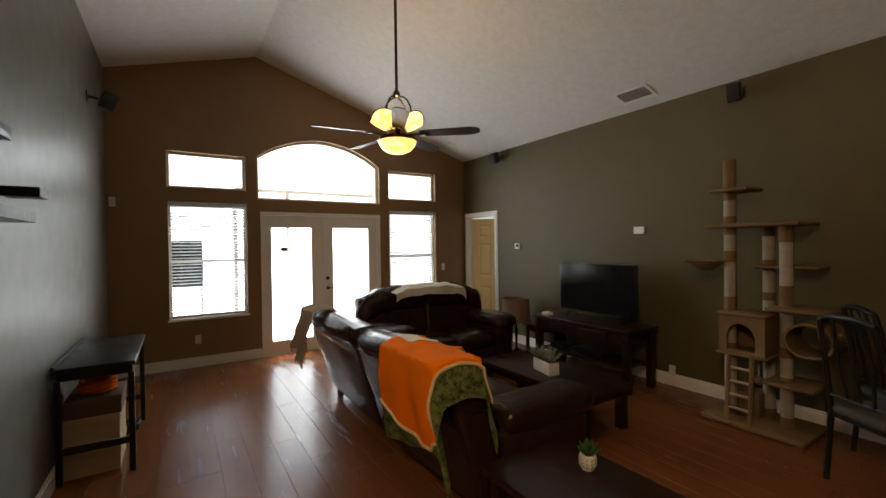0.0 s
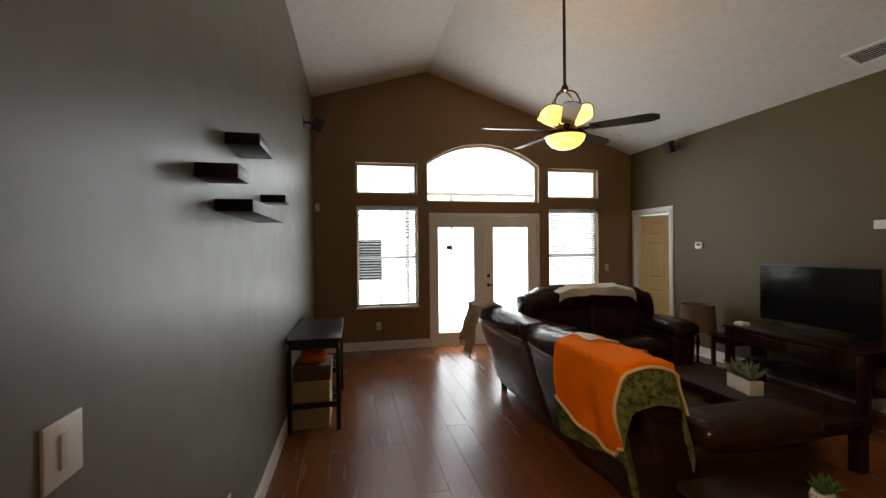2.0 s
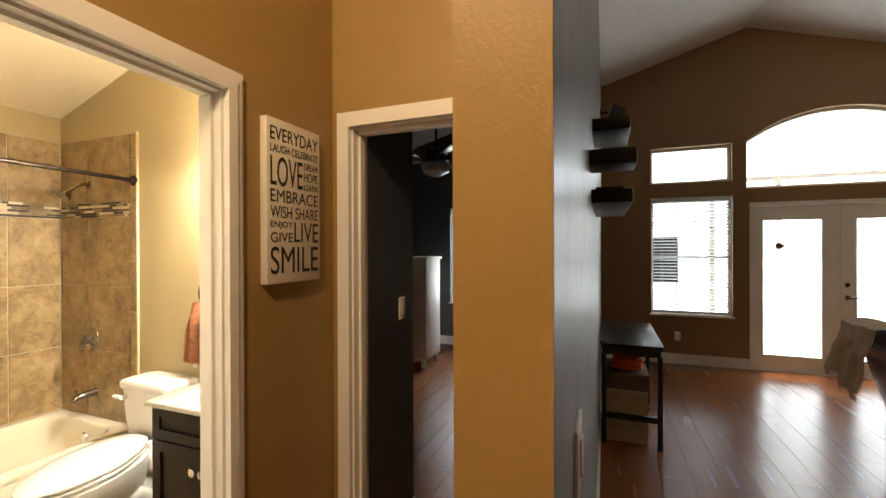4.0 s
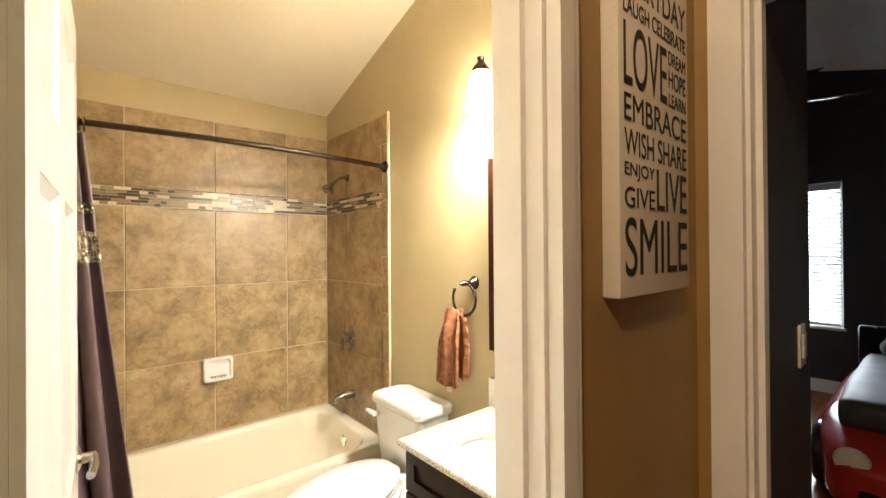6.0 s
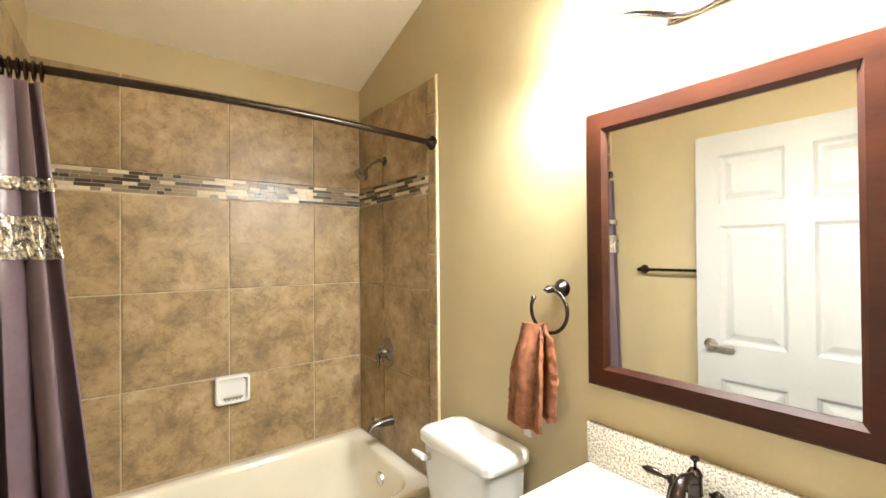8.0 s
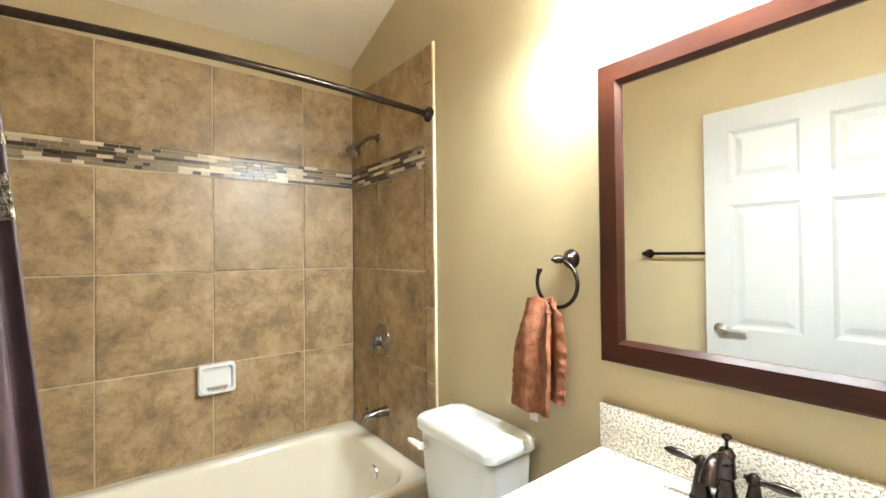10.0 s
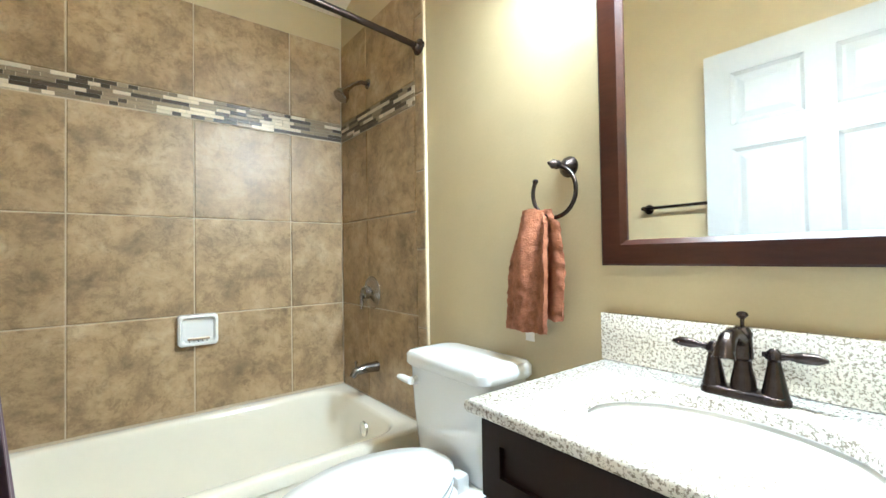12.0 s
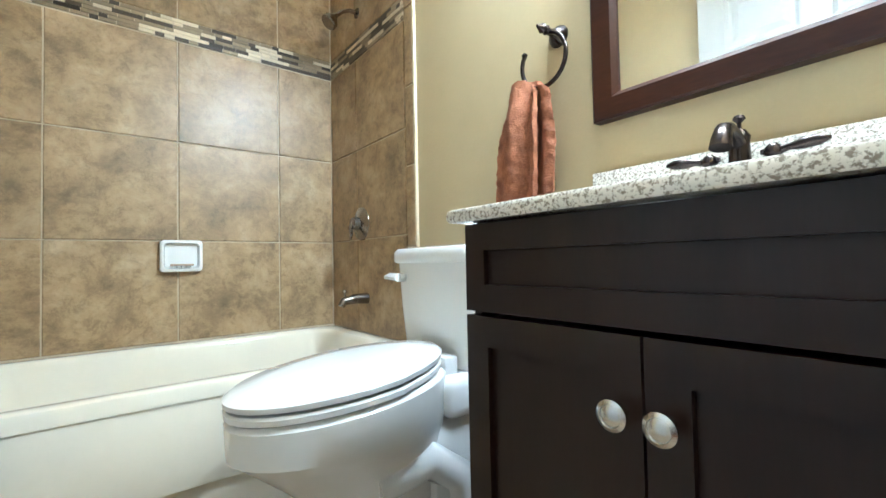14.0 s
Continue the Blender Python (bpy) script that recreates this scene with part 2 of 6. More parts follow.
def lathe(bm, prof, place=(0, 0, 0), n=24, axis="z", cap=True):
    """A turned body: prof is a list of (radius, height)."""
    rings = []
    for r, h in prof:
        ring = []
        for i in range(n):
            a = 2 * math.pi * i / n
            p = (r * math.cos(a), r * math.sin(a), h)
            if axis == "y":
                p = (p[0], -p[2], p[1])
            elif axis == "x":
                p = (p[2], p[0], p[1])
            ring.append(bm.verts.new(Vector(p) + Vector(place)))
        rings.append(ring)
    for a, b in zip(rings, rings[1:]):
        for i in range(n):
            bm.faces.new((a[i], a[(i + 1) % n], b[(i + 1) % n], b[i]))
    if cap:
        bm.faces.new(rings[0][::-1])
        bm.faces.new(rings[-1])
    return bm


def tube(bm, pts, r, n=10, radii=None):
    pts = [Vector(p) for p in pts]
    rings = []
    for i, p in enumerate(pts):
        d = (pts[min(i + 1, len(pts) - 1)] - pts[max(i - 1, 0)]).normalized()
        u = d.orthogonal().normalized() if i == 0 else (u - d * u.dot(d)).normalized()
        w = d.cross(u)
        rad = radii[i] if radii else r
        rings.append([bm.verts.new(p + rad * (math.cos(2 * math.pi * k / n) * u + math.sin(2 * math.pi * k / n) * w)) for k in range(n)])
    for a, b in zip(rings, rings[1:]):
        for k in range(n):
            bm.faces.new((a[k], a[(k + 1) % n], b[(k + 1) % n], b[k]))
    bm.faces.new(rings[0][::-1])
    bm.faces.new(rings[-1])
    return bm


def sheet(bm, fn, nu, nv, thick=0.0):
    """A surface fn(u, v), with a thickness along its normals."""
    g = [[bm.verts.new(fn(i / nu, j / nv)) for j in range(nv + 1)] for i in range(nu + 1)]
    fs = [bm.faces.new((g[i][j], g[i + 1][j], g[i + 1][j + 1], g[i][j + 1])) for i in range(nu) for j in range(nv)]
    if thick:
        bm.normal_update()
        bmesh.ops.solidify(bm, geom=fs, thickness=thick)
    return bm


def cushion(x0, x1, y0, y1, z0, z1, r=0.08, puff=0.02, seed=0):
    """A soft padded block with rounded edges and slight wrinkles."""
    bm = bx(x0, x1, y0, y1, z0, z1)
    bmesh.ops.bevel(bm, geom=list(bm.edges), offset=r, segments=3, profile=0.6, affect="EDGES")
    bmesh.ops.subdivide_edges(bm, edges=[e for e in bm.edges if e.calc_length() > 0.12], cuts=7, use_grid_fill=True)
    c, h = Vector(((x0 + x1) / 2, (y0 + y1) / 2, (z0 + z1) / 2)), Vector(((x1 - x0) / 2, (y1 - y0) / 2, (z1 - z0) / 2))
    for v in bm.verts:
        q = v.co - c
        for k in range(3):
            o = [abs(q[j] / h[j]) for j in range(3) if j != k]
            v.co[k] += puff * (q[k] / h[k]) * (1 - min(1, o[0]) ** 2) * (1 - min(1, o[1]) ** 2)
        v.co += 0.011 * noise.noise_vector(Vector((v.co.x * 8, v.co.y * 14, v.co.z * 6)) + Vector((seed, 0, 0)))
    return bm


def finish(bm, material, name, smooth=40):
    me = bpy.data.meshes.new(name)
    bmesh.ops.recalc_face_normals(bm, faces=bm.faces[:])
    if smooth:
        for f in bm.faces:
            f.smooth = True
        for e in bm.edges:
            if len(e.link_faces) == 2 and e.calc_face_angle(0) > radians(smooth):
                e.smooth = False
    bm.to_mesh(me)
    bm.free()
    me.materials.append(material)
    return me


def part(name, bm, material, parent, label="", smooth=40):
    ob = new(name, finish(bm, material, name, smooth))
    ob.parent = parent
    return tagged(ob, label)


def thing(name, label, category, place=(0, 0, 0), group="", rz=0):
    ob = new(name)
    ob.empty_display_size = 0.1
    ob.matrix_world = pose(*place, 0, 0, rz)
    return tagged(ob, label, category, group)


def solo(name, bm, material, label, category, group="", kind="", smooth=40):
    return tagged(new(name, finish(bm, material, name, smooth)), label, category, group, kind)


def structure(name, bm, material, label="", smooth=0):
    return tagged(new(name, finish(bm, material, name, smooth)), label, "", "", "structure")


def strip_wall(bm, axis, p0, p1, a0, a1, z0, top, holes=(), breaks=()):
    """A wall of thickness p0 to p1 running from a0 to a1, with a roofline top(a) and holes (from, to, sill, head)."""
    cuts = sorted({a0, a1, *breaks, *[c for h in holes for c in h[:2]]})
    cuts = [c for c in cuts if a0 <= c <= a1]
    fn = lambda f: f if callable(f) else (lambda a: f)

    def prism(a, b, lo, hi):
        la, lb, ha, hb = lo(a), lo(b), hi(a), hi(b)
        if max(ha - la, hb - lb) < 0.002:
            return
        ring = [(a, la), (b, lb), (b, hb), (a, ha)]
        vs = [[bm.verts.new((q, p, z) if axis == "x" else (p, q, z)) for q, z in ring] for p in (p0, p1)]
        bm.faces.new(vs[0])
        bm.faces.new(vs[1][::-1])
        for i in range(4):
            bm.faces.new((vs[0][i], vs[1][i], vs[1][(i + 1) % 4], vs[0][(i + 1) % 4]))

    for a, b in zip(cuts, cuts[1:]):
        lo = fn(z0)
        for h in sorted((h for h in holes if h[0] <= a + 1e-6 and h[1] >= b - 1e-6), key=lambda h: fn(h[2])(a)):
            prism(a, b, lo, fn(h[2]))
            lo = fn(h[3])
        prism(a, b, lo, fn(top))
    return bm


# ---- the structure ----
XL, XR, YW = -0.483, 4.78, 6.718          # living room: left wall, right wall, window wall
XH, YE = -1.545, 2.02                     # hall: bathroom wall, end wall
XB, YM, XI, YL = -3.98, 2.262, -1.635, 0.812  # bathroom: back wall, mirror wall, door wall, opposite wall
FB = -0.062                               # bathroom floor level
YS = -3.0                                 # wall behind the start of the walk
RIDGE_X, RIDGE_Z = 1.22, 4.256


def gable(x):
    return RIDGE_Z - (0.297 * (RIDGE_X - x) if x < RIDGE_X else 0.325 * (x - RIDGE_X))


def bath_top(x):
    return 2.442 + 0.324 * (x - XB)


ARCH = (1.205, 3.075, 2.25, 2.85, 3.175)


def arch_head(x):
    """The segmental head of the window over the doors."""
    a, b, _, spring, crown = ARCH
    half, rise = (b - a) / 2, crown - spring
    r = (half * half + rise * rise) / (2 * rise)
    return crown - r + math.sqrt(max(r * r - (x - (a + b) / 2) ** 2, 0))


ARCH_CUTS = [ARCH[0] + (ARCH[1] - ARCH[0]) * i / 28 for i in range(29)]
WINS = {"upper_left": (0.13, 1.06, 2.36, 2.83), "left": (0.14, 1.066, 0.643, 2.18),
        "upper_right": (3.245, 4.155, 2.335, 2.82), "right": (3.245, 4.155, 0.643, 2.16)}
DOORWAY = (1.24, 3.075, 0.0, 2.075)

bm = strip_wall(bmesh.new(), "x", YW, YW + 0.22, XL - 0.11, XR + 0.12, 0, lambda x: gable(x) + 0.05,
                [*WINS.values(), DOORWAY, (ARCH[0], ARCH[1], ARCH[2], arch_head)], [RIDGE_X, *ARCH_CUTS])
structure("wall_north", bm, M_BROWN, "brown painted gable wall with windows and french doors")
bm = strip_wall(bmesh.new(), "y", XL - 0.108, XL, 0.932, YW - 0.002, 0, gable(XL) + 0.02)
structure("wall_west", bm, M_GREY, "grey-green painted living room wall")
bm = strip_wall(bmesh.new(), "y", XR, XR + 0.12, YS, YW - 0.002, 0, gable(XR) + 0.02, [(5.80, 6.62, 0, 2.07)])
structure("wall_east", bm, M_TAUPE, "olive taupe painted wall with a doorway")
bm = strip_wall(bmesh.new(), "x", YS - 0.12, YS, XH - 0.2, XR + 0.12, 0, lambda x: gable(max(x, XL)) + 0.05, (), [RIDGE_X, XL])
structure("wall_south", bm, M_TAUPE, "olive taupe painted wall")
bm = strip_wall(bmesh.new(), "y", XI, XH, YS, YE + 0.3, 0, 3.75, [(0.88, 1.462, 0, 2.03)])
bath_split = structure("wall_hall", bm, M_HALL, "tan painted hall wall with the bathroom doorway")
bm = strip_wall(bmesh.new(), "x", YE, YE + 0.11, XH, XL - 0.109, 0, 3.75, [(-1.455, -0.66, 0, 2.048)])
structure("wall_hall_end", bm, M_HALL, "tan painted wall over the bedroom doorway")
structure("wall_end_cap", bx(XL - 0.112, XL - 0.0005, 0.929, 0.9318, 0, 3.75), M_HALL, "tan painted end of the wall")
structure("wall_back_of_hall", bx(XL - 0.1115, XL - 0.1085, 0.935, YE, 0, 3.75), M_HALL, "tan painted hall side of the wall")

# bathroom shell
bm = strip_wall(bmesh.new(), "x", YM, YM + 0.3, XB - 0.12, XI, FB, lambda x: bath_top(x) + 0.02)
structure("wall_bath_mirror", bm, M_BATH, "beige painted bathroom wall")
bm = strip_wall(bmesh.new(), "y", XB - 0.12, XB - 0.012, YL - 0.1, YM, FB, 2.46)
structure("wall_bath_back", bm, M_BATH, "beige painted wall over the tub tiles")
bm = strip_wall(bmesh.new(), "x", YL - 0.11, YL, XB - 0.12, XI, FB, lambda x: bath_top(x) + 0.02)
structure("wall_bath_south", bm, M_BATH, "beige painted bathroom wall")
structure("wall_bath_door_lining", strip_wall(bmesh.new(), "y", XI - 0.004, XI, YL, YM, FB, 3.18, [(0.88, 1.462, -0.1, 2.03)]), M_BATH,
          "beige painted inner face of the door wall")
bm = bmesh.new()
sheet(bm, lambda u, v: (XB - 0.12 + u * (XI - XB + 0.12), YL - 0.1 + v * (YM - YL + 0.3), bath_top(XB - 0.12 + u * (XI - XB + 0.12))), 2, 2, -0.08)
structure("ceiling_bath", bm, M_BCEIL, "sloped cream bathroom ceiling")
structure("floor_bath_bed", bx(XB - 0.1, XI + 0.01, YL - 0.1, YM + 0.1, FB - 0.1, FB - 0.004), M_TGROUT, "bathroom floor bed")

# ceilings
bm = bmesh.new()
for a, b in ((XL - 0.11, RIDGE_X), (RIDGE_X, XR + 0.12)):
    vs = [bm.verts.new((x, y, gable(x) + dz)) for dz in (0, 0.12) for x, y in ((a, YS - 0.1), (b, YS - 0.1), (b, YW + 0.2), (a, YW + 0.2))]
    for f in ((0, 1, 2, 3), (4, 5, 6, 7), (0, 1, 5, 4), (1, 2, 6, 5), (2, 3, 7, 6), (3, 0, 4, 7)):
        bm.faces.new([vs[i] for i in f])
structure("ceiling", bm, M_CEIL, "vaulted white ceiling with knockdown texture")
structure("ceiling_hall", bx(XI, XL - 0.111, YS, YE + 0.1, 3.3, 3.4), M_CEIL, "flat white hall ceiling")

# bedroom behind the hall
BX0 = -4.2
structure("wall_bedroom_stub", bx(-1.55, -1.438, YE + 0.115, 2.61, 0, 3.3), M_DARK, "charcoal painted wall beside the bedroom door")
structure("wall_bedroom_south", bx(BX0, -1.52, 2.565, 2.62, 0, 3.9), M_DARK, "charcoal painted bedroom wall")
structure("wall_bedroom_east", bx(XL - 0.113, XL - 0.109, YE + 0.112, YW, 0, 3.9), M_DARK, "charcoal painted bedroom wall")
structure("wall_bedroom_west", bx(BX0 - 0.1, BX0, 2.5, YW + 0.1, 0, 3.9), M_HALL, "tan bedroom wall")
bm = strip_wall(bmesh.new(), "x", YW, YW + 0.2, BX0, XL - 0.112, 0, 3.9, [(-2.72, -1.80, 0.67, 2.15)])
structure("wall_bedroom_north", bm, M_DARK, "charcoal bedroom wall with a window")
bm = bmesh.new()
sheet(bm, lambda u, v: (BX0 + u * (XL - 0.112 - BX0), YE + 0.1 + v * (YW - YE), 3.5 - 0.28 * abs(u - 0.5) * 3.6), 2, 1, 0.08)
structure("ceiling_bedroom", bm, M_CEIL, "vaulted white bedroom ceiling")

# floors
structure("subfloor", bx(XI, XR + 0.1, YS - 0.1, YW + 0.2, -0.12, -0.006), M_GROUT, "dark bed under the planks")
structure("subfloor_bedroom", bx(BX0, XI, 2.565, YW + 0.2, -0.12, -0.006), M_GROUT, "dark bed under the planks")


# ---- trim ----
def base_run(bm, axis, p, side, a, b, z0=0.0, h=0.13):
    t = 0.015 * side
    for d, za, zb in ((t, 0, h - 0.025), (t * 0.6, h - 0.025, h)):
        lo, hi = sorted((p, p + d))
        box(bm, *((a, b, lo, hi) if axis == "x" else (lo, hi, a, b)), z0 + za, z0 + zb)


bm = bmesh.new()
base_run(bm, "y", XL, 1, 0.945, YW - 0.016)
base_run(bm, "x", YW, -1, XL, DOORWAY[0] - 0.005)
base_run(bm, "x", YW, -1, DOORWAY[1] + 0.005, XR)
base_run(bm, "y", XR, -1, YS, 5.72)
base_run(bm, "y", XH, 1, 1.524, YE - 0.016)
base_run(bm, "y", XH, 1, YS, 0.818)
base_run(bm, "y", -1.438, 1, YE + 0.12, 2.61)
base_run(bm, "x", YW, -1, BX0, XL - 0.12)
base_run(bm, "x", YM, -1, -3.17, -2.40, FB)
structure("baseboard", bm, M_WHITE, "white painted baseboard")


def casing(name, axis, p, side, a, b, head, w=0.060):
    """Door casing with a stepped profile, as three mitred boards."""
    bm = bmesh.new()
    for inset, base, depth in ((0, 0, 0.012), (0.012, 0.012, 0.018), (0.032, 0.018, 0.024)):
        lo, hi = sorted((p + side * base, p + side * depth))
        o = w - inset
        for q in ((a - o, a + 0.006, 0, head + o), (b - 0.006, b + o, 0, head + o), (a + 0.006, b - 0.006, head - 0.006, head + o)):
            box(bm, *((q[0], q[1], lo, hi) if axis == "x" else (lo, hi, q[0], q[1])), q[2], q[3])
    return structure(name, bm, M_WHITE, "white painted door casing")


def jamb(name, axis, p0, p1, a, b, head):
    bm = bmesh.new()
    for q in ((a, a + 0.015, 0, head), (b - 0.015, b, 0, head), (a + 0.015, b - 0.015, head - 0.015, head)):
        box(bm, *((q[0], q[1], p0, p1) if axis == "x" else (p0, p1, q[0], q[1])), q[2], q[3])
    mid = (p0 + p1) / 2
    for q in ((a + 0.015, a + 0.027, 0, head - 0.015), (b - 0.027, b - 0.015, 0, head - 0.015), (a + 0.027, b - 0.027, head - 0.027, head - 0.015)):
        box(bm, *((q[0], q[1], mid - 0.018, mid + 0.018) if axis == "x" else (mid - 0.018, mid + 0.018, q[0], q[1])), q[2], q[3])
    return structure(name, bm, M_WHITE, "white painted door jamb")


casing("trim_bath_door", "y", XH, 1, 0.88, 1.462, 2.03)
jamb("jamb_bath_door", "y", XI - 0.006, XH - 0.001, 0.88, 1.462, 2.03)
casing("trim_bedroom_door", "x", YE, -1, -1.455, -0.66, 2.048)
jamb("jamb_bedroom_door", "x", YE + 0.001, YE + 0.114, -1.455, -0.66, 2.048)
casing("trim_east_door", "y", XR, -1, 5.80, 6.62, 2.07)
jamb("jamb_east_door", "y", XR + 0.001, XR + 0.124, 5.80, 6.62, 2.07)


# ---- windows and doors ----
def window(name, a, b, z0, z1, y=YW + 0.09, mullion=False):
    w = tagged(new(name), "white framed window with bright daylight behind", "window", "", "structure")
    f = 0.035
    bm = bmesh.new()
    for q in ((a, a + f, z0, z1), (b - f, b, z0, z1), (a + f, b - f, z0, z0 + f), (a + f, b - f, z1 - f, z1)):
        box(bm, q[0], q[1], y, y + 0.05, q[2], q[3])
    part("window_frame", bm, M_WHITE, w)
    panes = [(z0 + f, z1 - f)]
    if mullion:
        zm = (z0 + z1) / 2 - 0.02
        part("meeting_rail", bx(a + f, b - f, y + 0.004, y + 0.046, zm - 0.02, zm + 0.02), M_WHITE, w)
        panes = [(z0 + f, zm - 0.02), (zm + 0.02, z1 - f)]
        part("window_sill", bx(a - 0.02, b + 0.02, YW - 0.02, y, z0 - 0.025, z0 + 0.002, bevel=0.004), M_WHITE, w)
    for lo, hi in panes:
        g = part("pane", bx(a + f, b - f, y + 0.022, y + 0.026, lo, hi), M_GLASS, w)
        g.visible_shadow = False
    return w


window("window_1", *WINS["upper_left"])
window("window_2", *WINS["left"], mullion=True)
window("window_3", *WINS["upper_right"])
window("window_4", *WINS["right"], mullion=True)
window("window_5", -2.72, -1.80, 0.67, 2.15, mullion=True)

w = tagged(new("window_6"), "white framed arched window over the doors", "window", "", "structure")
bm = bmesh.new()
strip_wall(bm, "x", YW + 0.09, YW + 0.14, ARCH[0], ARCH[1], ARCH[2], arch_head,
           [(ARCH[0] + 0.035, ARCH[1] - 0.035, ARCH[2] + 0.035, lambda x: arch_head(x) - 0.035)], ARCH_CUTS)
part("window_frame", bm, M_WHITE, w)
bm = strip_wall(bmesh.new(), "x", YW + 0.112, YW + 0.116, ARCH[0] + 0.036, ARCH[1] - 0.036, ARCH[2] + 0.036, lambda x: arch_head(x) - 0.036, (), ARCH_CUTS)
part("pane", bm, M_GLASS, w).visible_shadow = False


def blinds(a, b, z0, z1, y, tilt, pull=1.0):
    t = thing("venetian_blind", "white faux-wood venetian blind hung in the window", "blind", ((a + b) / 2, y, z1), "window blinds")
    h = z1 - z0
    part("headrail", bx(-(b - a) / 2 + 0.01, (b - a) / 2 - 0.01, -0.03, 0.03, -0.05, 0), M_BLIND, t)
    n = int(h / 0.043)
    me = None
    for i in range(n):
        z = -0.06 - (h - 0.09) * i / (n - 1)
        if me is None:
            s = part("slat", bx(-(b - a) / 2 + 0.015, (b - a) / 2 - 0.015, -0.023, 0.023, -0.0015, 0.0015), M_BLIND, t)
            me = s.data
        else:
            s = new("slat", me)
            s.parent = t
        s.location, s.rotation_euler = (0, 0, z), (radians(tilt), 0, 0)
    part("bottom_rail", bx(-(b - a) / 2 + 0.015, (b - a) / 2 - 0.015, -0.025, 0.025, -h + 0.005, -h + 0.025), M_BLIND, t)
    for sx in (-0.36, 0.36):
        part("ladder_cord", tube(bmesh.new(), [(sx * (b - a), 0.024, 0), (sx * (b - a), 0.024, -h + 0.02)], 0.0015, 5), M_BLIND, t)
    return t


blinds(0.15, 1.055, 0.65, 2.17, YW + 0.045, -18)
blinds(3.255, 4.145, 0.65, 2.15, YW + 0.045, -26)
blinds(-2.71, -1.81, 0.68, 2.14, YW + 0.045, 32)

# french doors
fd = tagged(new("door_1"), "white french doors with full glass panes", "door", "", "structure")
bm = bmesh.new()
for q in ((1.24, 1.29, 0, 2.075), (3.025, 3.075, 0, 2.075), (1.29, 3.025, 2.03, 2.075), (1.29, 3.025, 0, 0.02)):
    box(bm, q[0], q[1], YW - 0.012, YW + 0.14, q[2], q[3])
part("door_frame", bm, M_WHITE, fd)
for a, b, gl in ((1.295, 2.150, (1.385, 1.960)), (2.158, 3.020, (2.285, 2.875))):
    bm = bmesh.new()
    for q in ((a, gl[0], 0.02, 2.027), (gl[1], b, 0.02, 2.027), (gl[0], gl[1], 0.02, 0.20), (gl[0], gl[1], 1.85, 2.027)):
        box(bm, q[0], q[1], YW + 0.02, YW + 0.065, q[2], q[3])
    leaf = part("door_leaf", bm, M_WHITE, fd)
    bm = bmesh.new()
    for q in ((gl[0] - 0.02, gl[0], 0.18, 1.87), (gl[1], gl[1] + 0.02, 0.18, 1.87), (gl[0], gl[1], 0.18, 0.20), (gl[0], gl[1], 1.85, 1.87)):
        box(bm, q[0], q[1], YW + 0.010, YW + 0.0197, q[2], q[3])
    part("glazing_bead", bm, M_WHITE, leaf)
    part("pane", bx(gl[0], gl[1], YW + 0.04, YW + 0.046, 0.20, 1.85), M_GLASS, leaf).visible_shadow = False
part("astragal", bx(2.135, 2.172, YW + 0.004, YW + 0.019, 0.02, 2.027), M_WHITE, fd)
bm = lathe(bmesh.new(), [(0.028, 0), (0.028, 0.008), (0.012, 0.012), (0.012, 0.045)], (2.195, YW + 0.02, 0.93), 16, "y")
tube(bm, [(2.195, YW - 0.022, 0.93), (2.25, YW - 0.024, 0.93), (2.30, YW - 0.018, 0.926)], 0.009)
part("door_handle", bm, M_NICKEL, fd)
part("deadbolt", lathe(bmesh.new(), [(0.028, 0), (0.028, 0.012), (0.018, 0.018), (0.018, 0.03)], (2.195, YW + 0.02, 1.08), 16, "y"), M_NICKEL, fd)
bm = lathe(bmesh.new(), [(0.05, 0), (0.05, 0.003), (0.045, 0.005)], (0, 0, 0), 20, "y")
bmesh.ops.transform(bm, matrix=pose(1.56, YW + 0.038, 1.535) @ Matrix.Diagonal((1, 1, 0.7, 1)), verts=bm.verts)
part("oval_sticker", bm, M_DCARD, fd, "small oval brown sticker on the glass")


